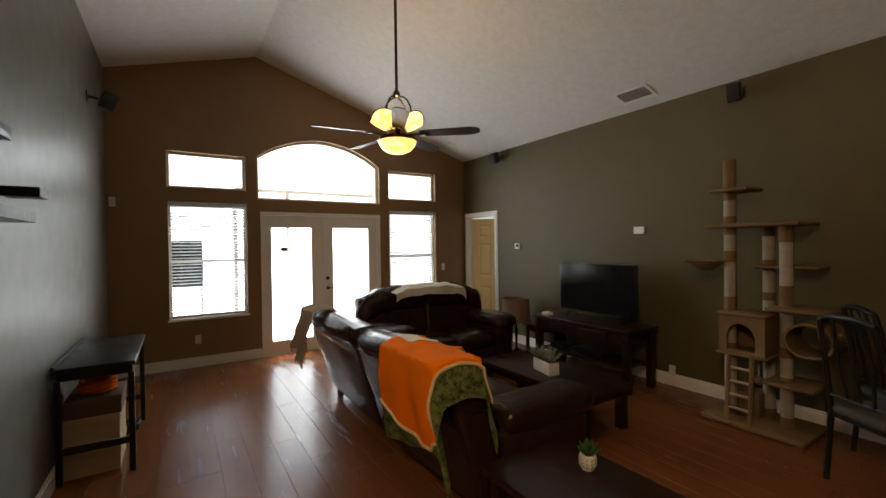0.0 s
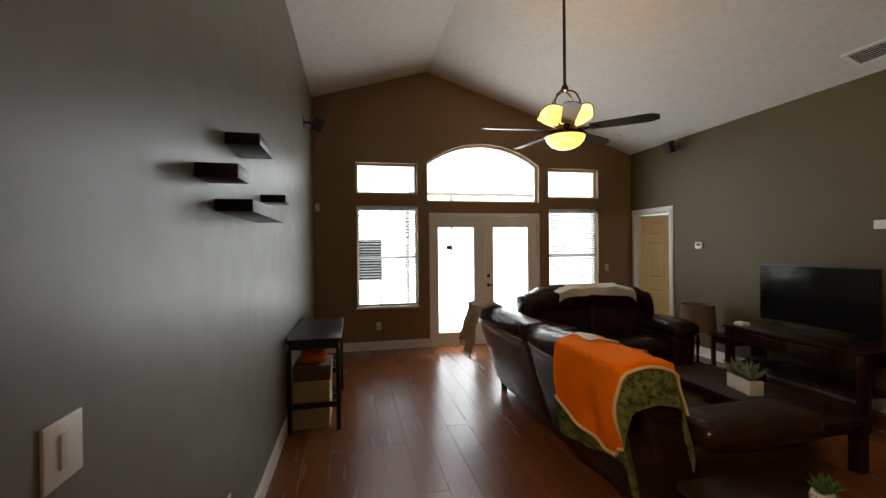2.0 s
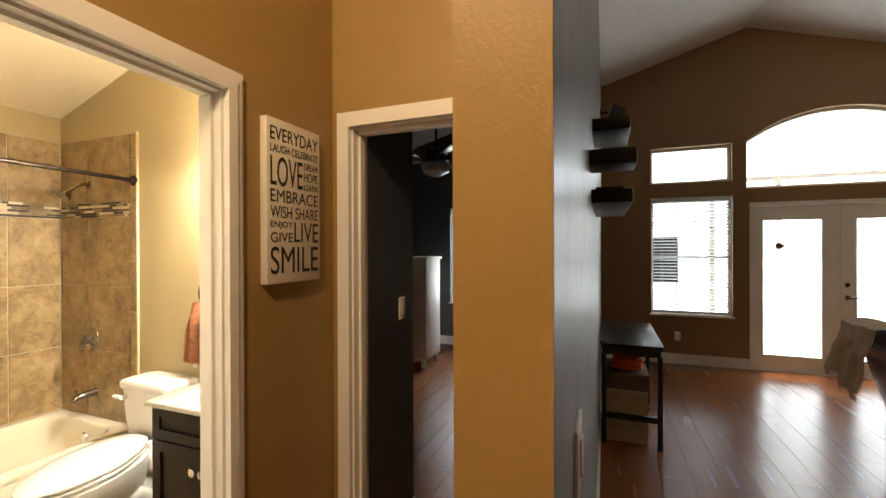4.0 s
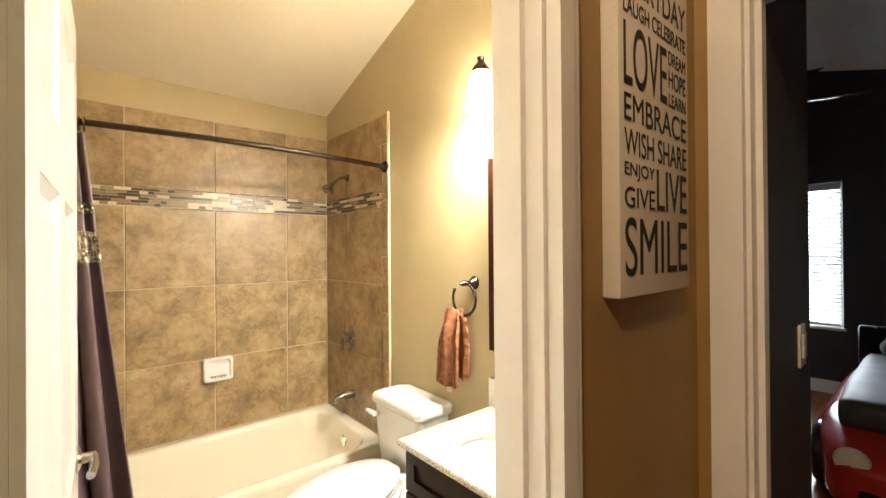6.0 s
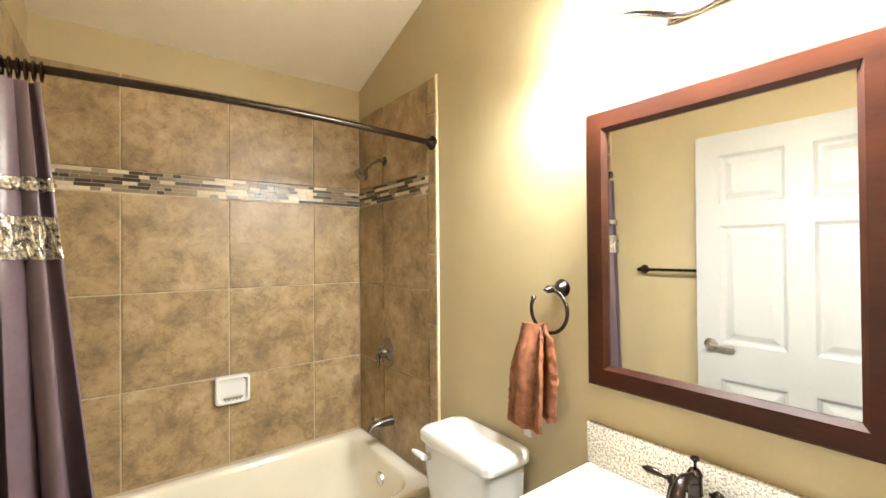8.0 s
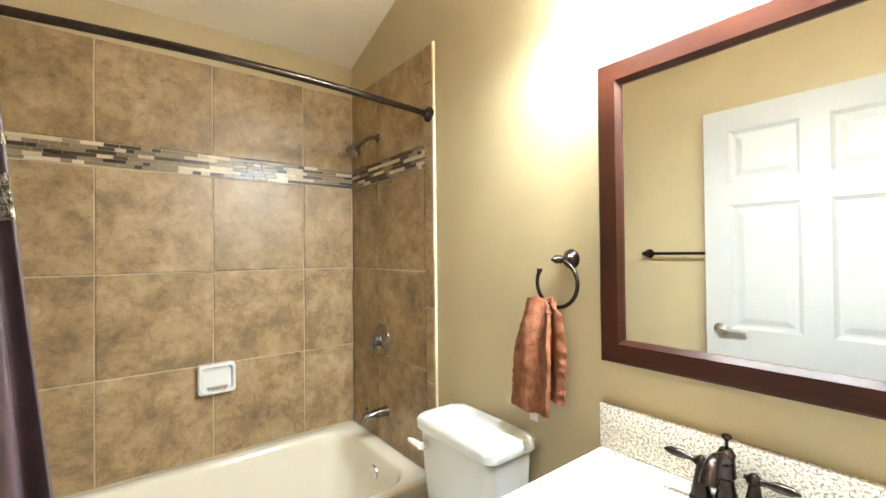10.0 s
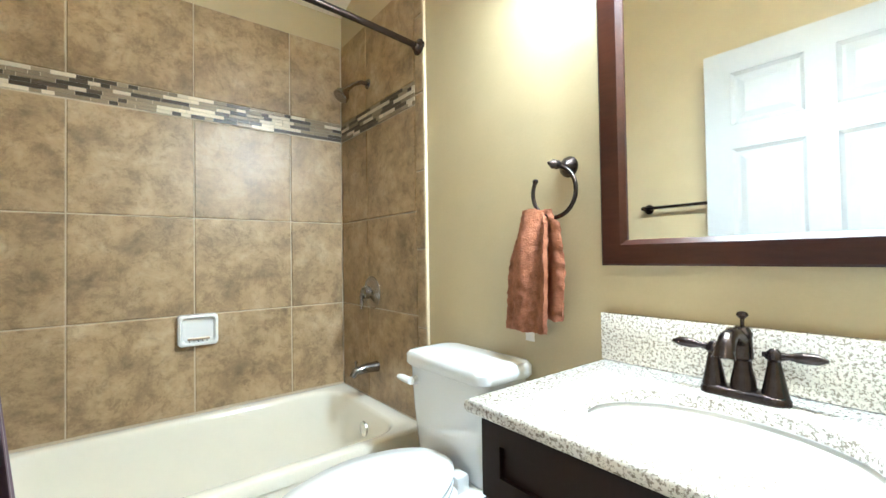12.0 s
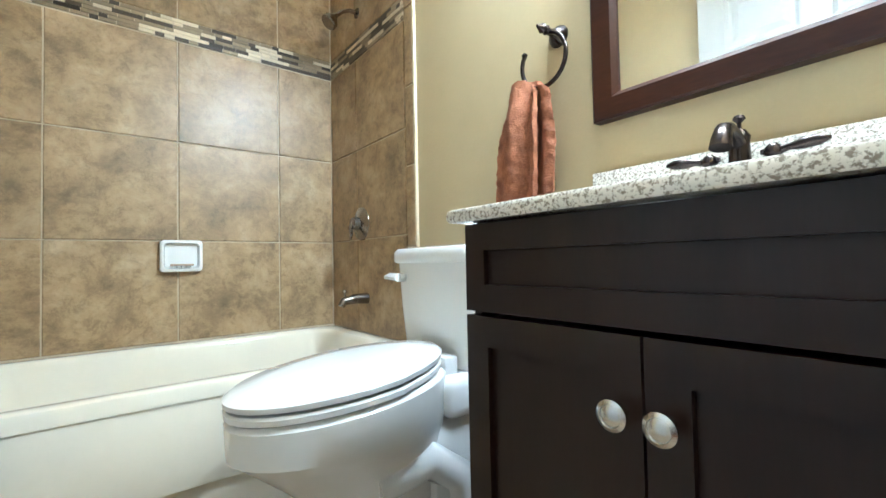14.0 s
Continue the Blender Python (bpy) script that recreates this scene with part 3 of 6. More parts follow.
def panel_door(name, label, width, height, material, place, rz):
    """Six-panel door leaf, hinged at its own origin and running along +x."""
    d = tagged(new(name), label, "door", "", "structure")
    d.matrix_world = pose(*place, 0, 0, rz)
    part("slab", bx(0, width, -0.0095, 0.0095, 0.01, height), material, d)
    st = 0.11
    xs = (st, width / 2 - 0.05, width / 2 + 0.05, width - st)
    rows = ((0.22, 0.80), (0.98, 1.58), (1.69, height - 0.11))
    for s in (-1, 1):
        bm = bmesh.new()
        lo, hi = sorted((s * 0.0097, s * 0.022))
        for q in ((0, xs[0], 0.01, height), (xs[3], width, 0.01, height), (xs[1], xs[2], 0.01, height)):
            box(bm, q[0], q[1], lo, hi, q[2], q[3])
        for a, b in ((xs[0], xs[1]), (xs[2], xs[3])):
            for za, zb in ((0.01, rows[0][0]), (rows[0][1], rows[1][0]), (rows[1][1], rows[2][0]), (rows[2][1], height)):
                box(bm, a, b, lo, hi, za, zb)
        part("stile_and_rail", bm, material, d)
        for a, b in ((xs[0], xs[1]), (xs[2], xs[3])):
            for za, zb in rows:
                bm = bmesh.new()
                ring = [[bm.verts.new((x, s * y, z)) for x, z in ((a + i, za + i), (b - i, za + i), (b - i, zb - i), (a + i, zb - i))]
                        for i, y in ((0.001, 0.0217), (0.016, 0.0105), (0.028, 0.0105), (0.055, 0.019))]
                for r0, r1 in zip(ring, ring[1:]):
                    for i in range(4):
                        bm.faces.new((r0[i], r0[(i + 1) % 4], r1[(i + 1) % 4], r1[i]))
                bm.faces.new(ring[-1])
                part("panel", bm, material, d, smooth=10)
        bm = lathe(bmesh.new(), [(0.032, 0.018), (0.032, 0.026), (0.014, 0.032), (0.012, 0.06)], (0, 0, 0), 16, "y")
        bmesh.ops.transform(bm, matrix=Matrix.Diagonal((1, -s * -1, 1, 1)), verts=bm.verts)
        tube(bm, [(0, -s * 0.055, 0), (-0.05, -s * 0.058, 0), (-0.11, -s * 0.052, -0.004)], 0.009)
        bmesh.ops.translate(bm, vec=(width - 0.065, 0, 0.97), verts=bm.verts)
        part("door_handle", bm, M_SILVER, d)
    return d


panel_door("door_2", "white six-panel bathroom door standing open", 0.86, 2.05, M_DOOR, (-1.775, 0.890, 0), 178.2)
panel_door("door_3", "cream panel door standing open in the doorway", 0.78, 2.03, M_ODOOR, (XR + 0.10, 6.58, 0), -52)
structure("wall_beyond_east", bx(XR + 1.6, XR + 1.7, 4.5, 7.6, 0, 2.6), M_ODOOR, "cream wall of the room beyond")
structure("floor_beyond_east", bx(XR + 0.12, XR + 1.7, 4.5, 7.6, -0.1, -0.01), M_GROUT, "dark floor of the room beyond")
structure("ceiling_beyond_east", bx(XR + 0.12, XR + 1.7, 4.5, 7.6, 2.6, 2.7), M_CEIL, "ceiling of the room beyond")

# outside
structure("ground", bx(-60, 60, YW + 0.2, 90, -0.3, -0.16), M_GRASS, "lawn behind the house")
structure("patio", bx(-5, 8, YW + 0.2, 11.5, -0.155, -0.06), M_CONC, "pale concrete patio slab")
# Plain dark panel in place of the neighbour's window; its posts are made up.
t = thing("garden_screen", "dark panel on added posts standing in for the neighbour's window", "screen", (0.33, 7.35, -0.06))
part("panel", bx(-0.22, 0.22, -0.015, 0.015, 1.08, 1.74, bevel=0.004), M_SHADOWGLASS, t)
for sx in (-0.20, 0.20):
    part("post", bx(sx - 0.012, sx + 0.012, -0.012, 0.012, 0, 1.08), M_STUCCO, t)
t = thing("patio_pergola", "white beam on slim posts over the patio", "pergola", (0, 7.5, -0.06))
part("beam", bx(1.0, 3.6, -0.02, 0.02, 2.50, 2.56), M_STUCCO, t)
for px in (1.0, 1.78, 3.6):
    part("post", bx(px - 0.03, px + 0.03, -0.018, 0.018, 0, 2.50), M_STUCCO, t)


# ---- living room things ----
def sofa_section(name, label, w, back_h, place, rz, n_seats, arms, lean=0.22, crown=0.02, aw=0.24):
    """A padded leather sofa: width along its own y, facing +x, back outer face at x = 0."""
    t = thing(name, label, "sofa", place, "", rz)
    y0, y1 = (aw if arms[0] else 0), (w - aw if arms[1] else w)
    part("base", cushion(0.10, 0.84, 0.02, w - 0.02, 0.06, 0.30, 0.04, 0.01), M_LEATH, t)
    sw = (y1 - y0) / n_seats
    for i in range(n_seats):
        a = y0 + i * sw
        part("seat_cushion", cushion(0.28, 0.92, a + 0.01, a + sw - 0.01, 0.28, 0.47, 0.07, 0.04, i), M_LEATH, t)
        part("footrest", cushion(0.80, 0.93, a + 0.01, a + sw - 0.01, 0.08, 0.30, 0.05, 0.02, i + 9), M_LEATH, t)
    bw = w / n_seats
    for i in range(n_seats):
        a = i * bw
        bm = cushion(0.0, 0.22, a + 0.008, a + bw - 0.008, 0.13, back_h - 0.10, 0.05, 0.02, i + 3)
        for v in bm.verts:
            v.co.x -= lean * (v.co.z - 0.13) / (back_h - 0.13) - 0.06
        b = part("backrest", bm, M_LEATH, t)
        bm = cushion(0.0, 0.27, a + 0.004, a + bw - 0.004, back_h - 0.26, back_h, 0.09, 0.03, i + 5)
        for v in bm.verts:
            across = abs(2 * v.co.y / w - 1)
            v.co.z -= crown * across ** 5
            gather = min(1.0, min(abs(v.co.y - a), abs(v.co.y - a - bw)) / 0.35)
            v.co.z += (0.016 - 0.008 * gather) * math.sin(46 * v.co.y + 9 * v.co.x + 4 * noise.noise(v.co * 3))
            v.co.x -= lean * (v.co.z - 0.13) / (back_h - 0.13) - 0.06
        part("headrest_pad", bm, M_LEATH, b)
        bm = bmesh.new()
        zz = back_h - 0.13
        xx = 0.055 - lean * (zz - 0.13) / (back_h - 0.13)
        tube(bm, [(xx - 0.012 + 0.006 * math.sin(k), a + 0.05 + (bw - 0.1) * k / 14, zz + 0.006 * math.sin(2.1 * k)) for k in range(15)], 0.006, 6)
        part("seam_piping", bm, M_LEATH, b)
    for k, on in enumerate(arms):
        if on:
            a = 0 if k == 0 else w - aw
            part("armrest", cushion(0.12, 0.90, a, a + aw, 0.08, 0.55, 0.07, 0.02, k), M_LEATH, t)
            part("armrest_pad", cushion(0.22, 0.95, a - 0.02, a + aw + 0.02, 0.50, 0.66, 0.075, 0.02, k + 2), M_LEATH, t)
    for fx in (0.14, 0.78):
        for fy in (0.06, w - 0.06):
            part("foot", lathe(bmesh.new(), [(0.03, 0), (0.035, 0.07)], (fx, fy, 0), 10), M_BLACK, t)
    return t


sofa_section("reclining_sofa", "dark brown leather reclining sofa seen from behind", 2.62, 0.93, (1.52, 2.03, 0), 0, 2, (1, 1), 0.24)
sofa_section("loveseat", "dark brown leather loveseat with rolled arms", 1.82, 1.02, (2.08, 5.28, 0), -90, 2, (1, 1), 0.12, 0.16, 0.30)


def drape(name, label, mats, place, rz, w, front, back, top_z, depth, seed, flare=0.06):
    """A cloth folded over a back: across runs along y; front and back are the hanging lengths."""
    total = front + depth + back

    def fn(u, v):
        s = u * total
        y = (v - 0.5) * w
        wob = 0.02 * math.sin(9 * v + seed) + 0.012 * math.sin(23 * v + 2 * seed)
        ragged = 1 + 0.10 * math.sin(3.1 * v + seed)
        if s < back:
            q = (back - s) * ragged
            return Vector((-0.015 - flare * q / max(back, 0.01) + wob * q / back, y * (1 + 0.10 * q), top_z - q))
        if s < back + depth:
            q = (s - back) / depth
            return Vector((q * depth, y, top_z + 0.025 * math.sin(math.pi * q) + 0.004 * math.sin(20 * v + seed)))
        q = (s - back - depth) * ragged
        return Vector((depth + 0.02 + wob * q / max(front, 0.01), y * (1 + 0.08 * q), top_z - q))
    bm = sheet(bmesh.new(), fn, 44, 36, 0.012)
    t = thing(name, label, "blanket", place, "", rz)
    return t, bm, fn


t, bm, fn = drape("beige_throw", "beige throw folded over the end of the sofa", None, (1.30, 4.44, 0), 0, 0.42, 0.25, 0.42, 0.955, 0.24, 2, 0.10)
for v in bm.verts:
    v.co += Vector((0.03, 0.02, 0.012)) * noise.noise(v.co * 6) + Vector((0.012, 0, 0.005)) * noise.noise(v.co * 16)
part("cloth", bm, M_THROW, t)
bm = bmesh.new()
for i in range(40):
    p = fn(0.0, i / 39)
    tube(bm, [p, p + Vector((0.004 * math.sin(i), 0.003 * math.cos(3 * i), -0.05))], 0.003, 5)
part("fringe", bm, M_THROW, t)
t, bm, fn = drape("cream_throw", "cream throw spread along the top of the loveseat", None, (3.02, 5.20, 0), -90, 1.05, 0.12, 0.2, 1.04, 0.24, 4, 0.02)
for v in bm.verts:
    v.co += Vector((0.0, 0.03, 0.028)) * noise.noise(v.co * 5) + Vector((0, 0, 0.014)) * noise.noise(v.co * 15) - Vector((0, 0, 0.07)) * abs(v.co.y / 0.52) ** 4
part("cloth", bm, M_CANVAS, t)

# two-sided fleece blanket over the near end of the sofa
t = thing("orange_blanket", "orange fleece blanket with leafy green border draped over the sofa", "blanket", (1.30, 2.26, 0))
W, BK, DP, FR, TZ = 0.80, 0.50, 0.30, 0.30, 0.965


def fleece(s, y, lift=0.0):
    """A point of the blanket: s runs from the back hem over the top to the front hem."""
    wob = 0.024 * math.sin(11 * y + 1.0) + 0.012 * math.sin(29 * y) + 0.03 * noise.noise(Vector((s * 5, y * 7, 2.0)))
    over = max(0.0, -0.20 - y)
    if over:
        return fleece(s, -0.20, lift) + Vector((0.02 * math.sin(14 * s), -0.35 * over - 0.02, -0.92 * over))
    if s < BK:
        q = BK - s
        k = q / BK
        return Vector((-0.02 - lift + 0.17 * q + wob * k - 0.035 * math.sin(min(1, k * 2) * 1.57), y, TZ - q - 0.05 * k * math.sin(5 * y)))
    if s < BK + DP:
        q = (s - BK) / DP
        return Vector((-0.02 + q * DP, y, TZ + lift + 0.03 * math.sin(math.pi * q) + 0.012 * noise.noise(Vector((s * 9, y * 9, 5.0)))))
    q = s - BK - DP
    return Vector((DP + lift + 0.06 * q + wob, y, TZ - q))


L = BK + DP + FR


def hem(v):
    """How far up the back the orange panel ends: low near one corner, rising to both sides."""
    return 0.04 + 0.16 * max(0.0, (v - 0.30) / 0.70) + 0.9 * max(0.0, 0.12 - v)


part("green_backing", sheet(bmesh.new(), lambda u, v: fleece(u * L, (v - 0.5) * W - 0.10 * (1 - abs(2 * u - 1)) * 0), 60, 40, 0.010), M_CAMO, t, "green leaf-print side")
part("orange_panel", sheet(bmesh.new(), lambda u, v: fleece(hem(v) + u * (L - 0.10 - hem(v)), (v - 0.5) * W * 0.80 + 0.08, 0.006), 60, 40, 0.008), M_ORANGE, t, "bright orange fleece panel")
part("pale_patch", sheet(bmesh.new(), lambda u, v: fleece(BK + 0.10 + (0.15 + 0.03 * math.sin(6 * v)) * u, 0.16 + 0.22 * v + 0.02 * math.sin(5 * u), 0.016), 14, 16, 0.004), M_CANVAS, t, "pale cream patch on top")
bm = bmesh.new()
tube(bm, [fleece(hem(k / 30) - 0.004, (k / 30 - 0.5) * W * 0.80 + 0.08, 0.012) for k in range(31)], 0.009, 6)
tube(bm, [fleece(hem(0) + (L - 0.10 - hem(0)) * k / 40, -0.5 * W * 0.80 + 0.08, 0.012) for k in range(41)], 0.009, 6)
part("cream_binding", bm, M_CREAM, t, "cream stitched edging")


def leg_table(name, label, x0, x1, y0, y1, h, top_t, leg, material, shelf=None, overhang=0.03):
    t = thing(name, label, "table", ((x0 + x1) / 2, (y0 + y1) / 2, 0))
    a, b = (x1 - x0) / 2, (y1 - y0) / 2
    part("tabletop", bx(-a, a, -b, b, h - top_t, h, bevel=0.006), material, t)
    o = overhang
    for sx in (-1, 1):
        for sy in (-1, 1):
            cx, cy = sx * (a - o - leg / 2), sy * (b - o - leg / 2)
            part("leg", bx(cx - leg / 2, cx + leg / 2, cy - leg / 2, cy + leg / 2, 0, h - top_t, bevel=0.004), material, t)
    for sx in (-1, 1):
        cx = sx * (a - o - leg / 2)
        part("apron", bx(cx - 0.01, cx + 0.01, -b + o + leg, b - o - leg, h - top_t - 0.07, h - top_t), material, t)
    for sy in (-1, 1):
        cy = sy * (b - o - leg / 2)
        part("apron", bx(-a + o + leg, a - o - leg, cy - 0.01, cy + 0.01, h - top_t - 0.07, h - top_t), material, t)
    if shelf:
        part("shelf", bx(-a + o, a - o, -b + o, b - o, shelf, shelf + 0.02), material, t)
    return t


leg_table("coffee_table", "dark walnut coffee table with square legs", 2.86, 3.46, 2.42, 3.78, 0.38, 0.045, 0.075, M_DWOOD)
leg_table("end_table", "dark walnut end table beside the sofa", 1.46, 2.02, 1.22, 1.90, 0.50, 0.04, 0.06, M_DWOOD)

# tv stand and television
t = thing("tv_stand", "dark walnut console table with an open shelf", "tv stand", (4.34, 3.55, 0))
part("top", bx(-0.26, 0.26, -0.68, 0.68, 0.62, 0.66, bevel=0.005), M_DWOOD, t)
for sy in (-0.22, 0.22):
    d = part("drawer_front", bx(-0.252, -0.235, sy - 0.19, sy + 0.19, 0.50, 0.61, bevel=0.004), M_DWOOD, t)
part("drawer_case", bx(-0.235, 0.22, -0.58, 0.58, 0.49, 0.619), M_DWOOD, t)
for sx in (-0.21, 0.21):
    for sy in (-0.62, 0.62):
        part("leg", bx(sx - 0.035, sx + 0.035, sy - 0.035, sy + 0.035, 0, 0.62, bevel=0.004), M_DWOOD, t)
part("shelf", bx(-0.21, 0.21, -0.585, 0.585, 0.24, 0.265), M_DWOOD, t)
t = thing("television", "flat black television standing on the console", "television", (4.42, 3.53, 0.66))
part("screen", bx(-0.022, -0.016, -0.515, 0.515, 0.085, 0.645), M_SCREEN, t)
part("casing", bx(-0.016, 0.03, -0.53, 0.53, 0.07, 0.66, bevel=0.006), M_BLACK, t)
for sy in (-0.36, 0.36):
    part("stand_foot", tube(bmesh.new(), [(-0.10, sy, 0.008), (0.0, sy, 0.075), (0.10, sy, 0.008)], 0.008), M_BLACK, t)
solo("media_box", bx(4.22, 4.42, 3.30, 3.72, 0.265, 0.33, bevel=0.005), M_BLACK, "black media box on the console shelf", "electronics")
solo("game_console", bx(4.20, 4.40, 3.82, 4.05, 0.265, 0.32, bevel=0.006), M_BLACK, "black game box on the console shelf", "electronics")
solo("white_gadget", cushion(4.14, 4.24, 4.02, 4.14, 0.66, 0.70, 0.015, 0.0), M_PLASTIC, "small white gadget on the console", "gadget")
t = thing("power_adapter", "white plug adapter in the wall outlet", "adapter", (XR, 2.82, 0.16))
part("plate", bx(-0.006, 0, -0.035, 0.035, -0.06, 0.06, bevel=0.002), M_PLASTIC, t)
part("plug", bx(-0.04, -0.006, -0.02, 0.02, -0.05, 0.0, bevel=0.004), M_PLASTIC, t)


def drum_lamp(place):
    t = thing("floor_lamp", "low lamp with a taupe linen drum shade", "lamp", place)
    part("base", lathe(bmesh.new(), [(0.13, 0), (0.13, 0.015), (0.03, 0.035), (0.012, 0.05)], (0, 0, 0), 24), M_BRONZE, t)
    part("stem", lathe(bmesh.new(), [(0.014, 0.04), (0.02, 0.2), (0.03, 0.28), (0.014, 0.36), (0.012, 0.62)], (0, 0, 0), 16), M_BRONZE, t)
    part("shade", sheet(bmesh.new(), lambda u, v: Vector(((0.19 + 0.02 * (1 - v)) * math.cos(6.2832 * u), (0.19 + 0.02 * (1 - v)) * math.sin(6.2832 * u), 0.44 + 0.33 * v)), 32, 2, 0.003), M_LSHADE, t, "taupe linen drum shade")
    return t


drum_lamp((4.42, 4.92, 0))
leg_table("side_table", "small dark side table beside the loveseat", 4.30, 4.68, 4.30, 4.66, 0.46, 0.03, 0.04, M_DWOOD)


# plants
def planter(place):
    t = thing("succulent_planter", "grey-green succulents in a white rectangular planter", "plant", place, "", 78)
    bm = bx(-0.13, 0.13, -0.055, 0.055, 0, 0.11, bevel=0.006)
    part("pot", bm, M_PLASTIC, t)
    part("soil", bx(-0.115, 0.115, -0.042, 0.042, 0.105, 0.114), M_DCARD, t)
    rng = random.Random(3)
    for cx in (-0.08, 0.0, 0.08):
        bm = bmesh.new()
        for i in range(22):
            a, el = rng.uniform(0, 6.28), rng.uniform(0.45, 1.45)
            d = Vector((math.cos(a) * math.cos(el), math.sin(a) * math.cos(el), math.sin(el)))
            l = rng.uniform(0.06, 0.15)
            p = Vector((cx, 0, 0.112))
            tube(bm, [p, p + d * l * 0.5, p + d * l + Vector((0, 0, 0.01))], 0.01, 6, [0.008, 0.012, 0.001])
        part("leaves", bm, M_SUCC, t)
    return t


planter((3.10, 3.06, 0.38))
t = thing("cactus_pot", "small green succulent in a patterned white pot", "plant", (1.86, 1.60, 0.50))
t.scale = (0.8, 0.8, 0.85)
part("pot", lathe(bmesh.new(), [(0.035, 0), (0.05, 0.03), (0.052, 0.06), (0.045, 0.085), (0.038, 0.085), (0.036, 0.07)], (0, 0, 0), 20), M_PLASTIC, t)
bm = bmesh.new()
for i in range(12):
    a = i * 0.5236
    for k in range(3):
        z = 0.02 + 0.02 * k
        tube(bm, [(0.0525 * math.cos(a), 0.0525 * math.sin(a), z), (0.0525 * math.cos(a + 0.2), 0.0525 * math.sin(a + 0.2), z + 0.012)], 0.002, 4)
part("zigzag_pattern", bm, M_DCARD, t, "dark zigzag marks")
bm = bmesh.new()
rng = random.Random(5)
for i in range(34):
    a, el = rng.uniform(0, 6.28), rng.uniform(0.5, 1.5)
    d = Vector((math.cos(a) * math.cos(el), math.sin(a) * math.cos(el), math.sin(el)))
    p = Vector((0, 0, 0.075))
    tube(bm, [p, p + d * 0.05, p + d * rng.uniform(0.07, 0.10)], 0.01, 6, [0.006, 0.010, 0.001])
part("leaves", bm, M_CACT, t)

# desk with boxes
t = thing("folding_desk", "black desk with slim legs against the wall", "desk", (-0.25, 4.50, 0))
part("desktop", bx(-0.215, 0.225, -0.54, 0.54, 0.752, 0.784, bevel=0.004), M_BLACK, t)
part("apron", bx(-0.20, 0.205, -0.52, 0.52, 0.695, 0.752), M_BLACK, t)
for sx in (-0.195, 0.198):
    for sy in (-0.51, 0.51):
        part("leg", bx(sx - 0.018, sx + 0.018, sy - 0.018, sy + 0.018, 0, 0.70, bevel=0.003), M_BLACK, t)
for sy in (-0.51, 0.51):
    part("stretcher", bx(-0.177, 0.18, sy - 0.012, sy + 0.012, 0.20, 0.245), M_BLACK, t)
part("top_lip", bx(-0.222, -0.205, -0.54, 0.54, 0.784, 0.80), M_BLACK, t)


def carton(x0, x1, y0, y1, z0, z1, m, label):
    t = thing("storage_box", label, "box", ((x0 + x1) / 2, (y0 + y1) / 2, z0), "boxes under the desk")
    a, b = (x1 - x0) / 2, (y1 - y0) / 2
    part("body", bx(-a, a, -b, b, 0, z1 - z0 - 0.03), m, t)
    part("lid", bx(-a - 0.004, a + 0.004, -b - 0.004, b + 0.004, z1 - z0 - 0.05, z1 - z0, bevel=0.003), m, t)
    return t


carton(-0.44, -0.13, 4.06, 4.45, 0.0, 0.17, M_CARD, "pale tan box standing on the floor")
carton(-0.44, -0.13, 4.06, 4.45, 0.172, 0.40, M_CARD, "pale tan box stacked on another box")
carton(-0.43, -0.12, 4.07, 4.43, 0.402, 0.53, M_DCARD, "brown open-topped box on the stack")
t = thing("extension_lead", "coil of bright orange extension cord", "cord", (-0.27, 4.22, 0.53))
bm = bmesh.new()
tube(bm, [((0.10 + 0.012 * math.sin(0.9 * k)) * math.cos(0.35 * k), (0.10 + 0.012 * math.sin(0.9 * k)) * math.sin(0.35 * k), 0.012 + 0.0009 * k) for k in range(95)], 0.011, 8)
part("coil", bm, M_ORANGE, t)
rng = random.Random(8)
t = thing("cable_bundle", "tangled dark cables on the floor under the desk", "cables", (-0.15, 4.80, 0))
for q in range(3):
    bm = bmesh.new()
    tube(bm, [(0.09 * math.sin(0.7 * k + q), 0.12 * math.cos(0.55 * k + 2 * q), 0.012 + 0.05 * abs(math.sin(0.4 * k + q))) for k in range(22)], 0.007, 6)
    part("cable", bm, M_BLACK, t)


# floating shelves on the left wall
def ledge(y0, y1, z0, z1, out):
    t = thing("floating_shelf", "dark brown floating wall shelf", "shelf", (XL, (y0 + y1) / 2, z0), "floating shelves on the wall")
    b = (y1 - y0) / 2
    part("board", bx(0, out, -b, b, 0, z1 - z0, bevel=0.003), M_ESP, t)
    return t


SHELVES = ((2.385, 2.72, 2.022, 2.075), (2.00, 2.17, 1.807, 1.86), (2.23, 3.05, 1.700, 1.753), (3.13, 3.30, 1.835, 1.883))
for q in SHELVES:
    ledge(*q, 0.15)


def wall_plate(name, label, place, rz, rocker=True, w=0.07, h=0.115):
    t = thing(name, label, "wall plate", place, "", rz)
    part("plate", bx(-w / 2, w / 2, -0.007, 0, -h / 2, h / 2, bevel=0.002), M_PLASTIC, t)
    if rocker:
        part("rocker", bx(-0.017, 0.017, -0.012, -0.007, -0.034, 0.034, bevel=0.002), M_PLASTIC, t)
    else:
        for z in (-0.022, 0.022):
            part("socket", lathe(bmesh.new(), [(0.015, 0.007), (0.015, 0.0095)], (0, 0, z), 14, "y"), M_PLASTIC, t)
    return t


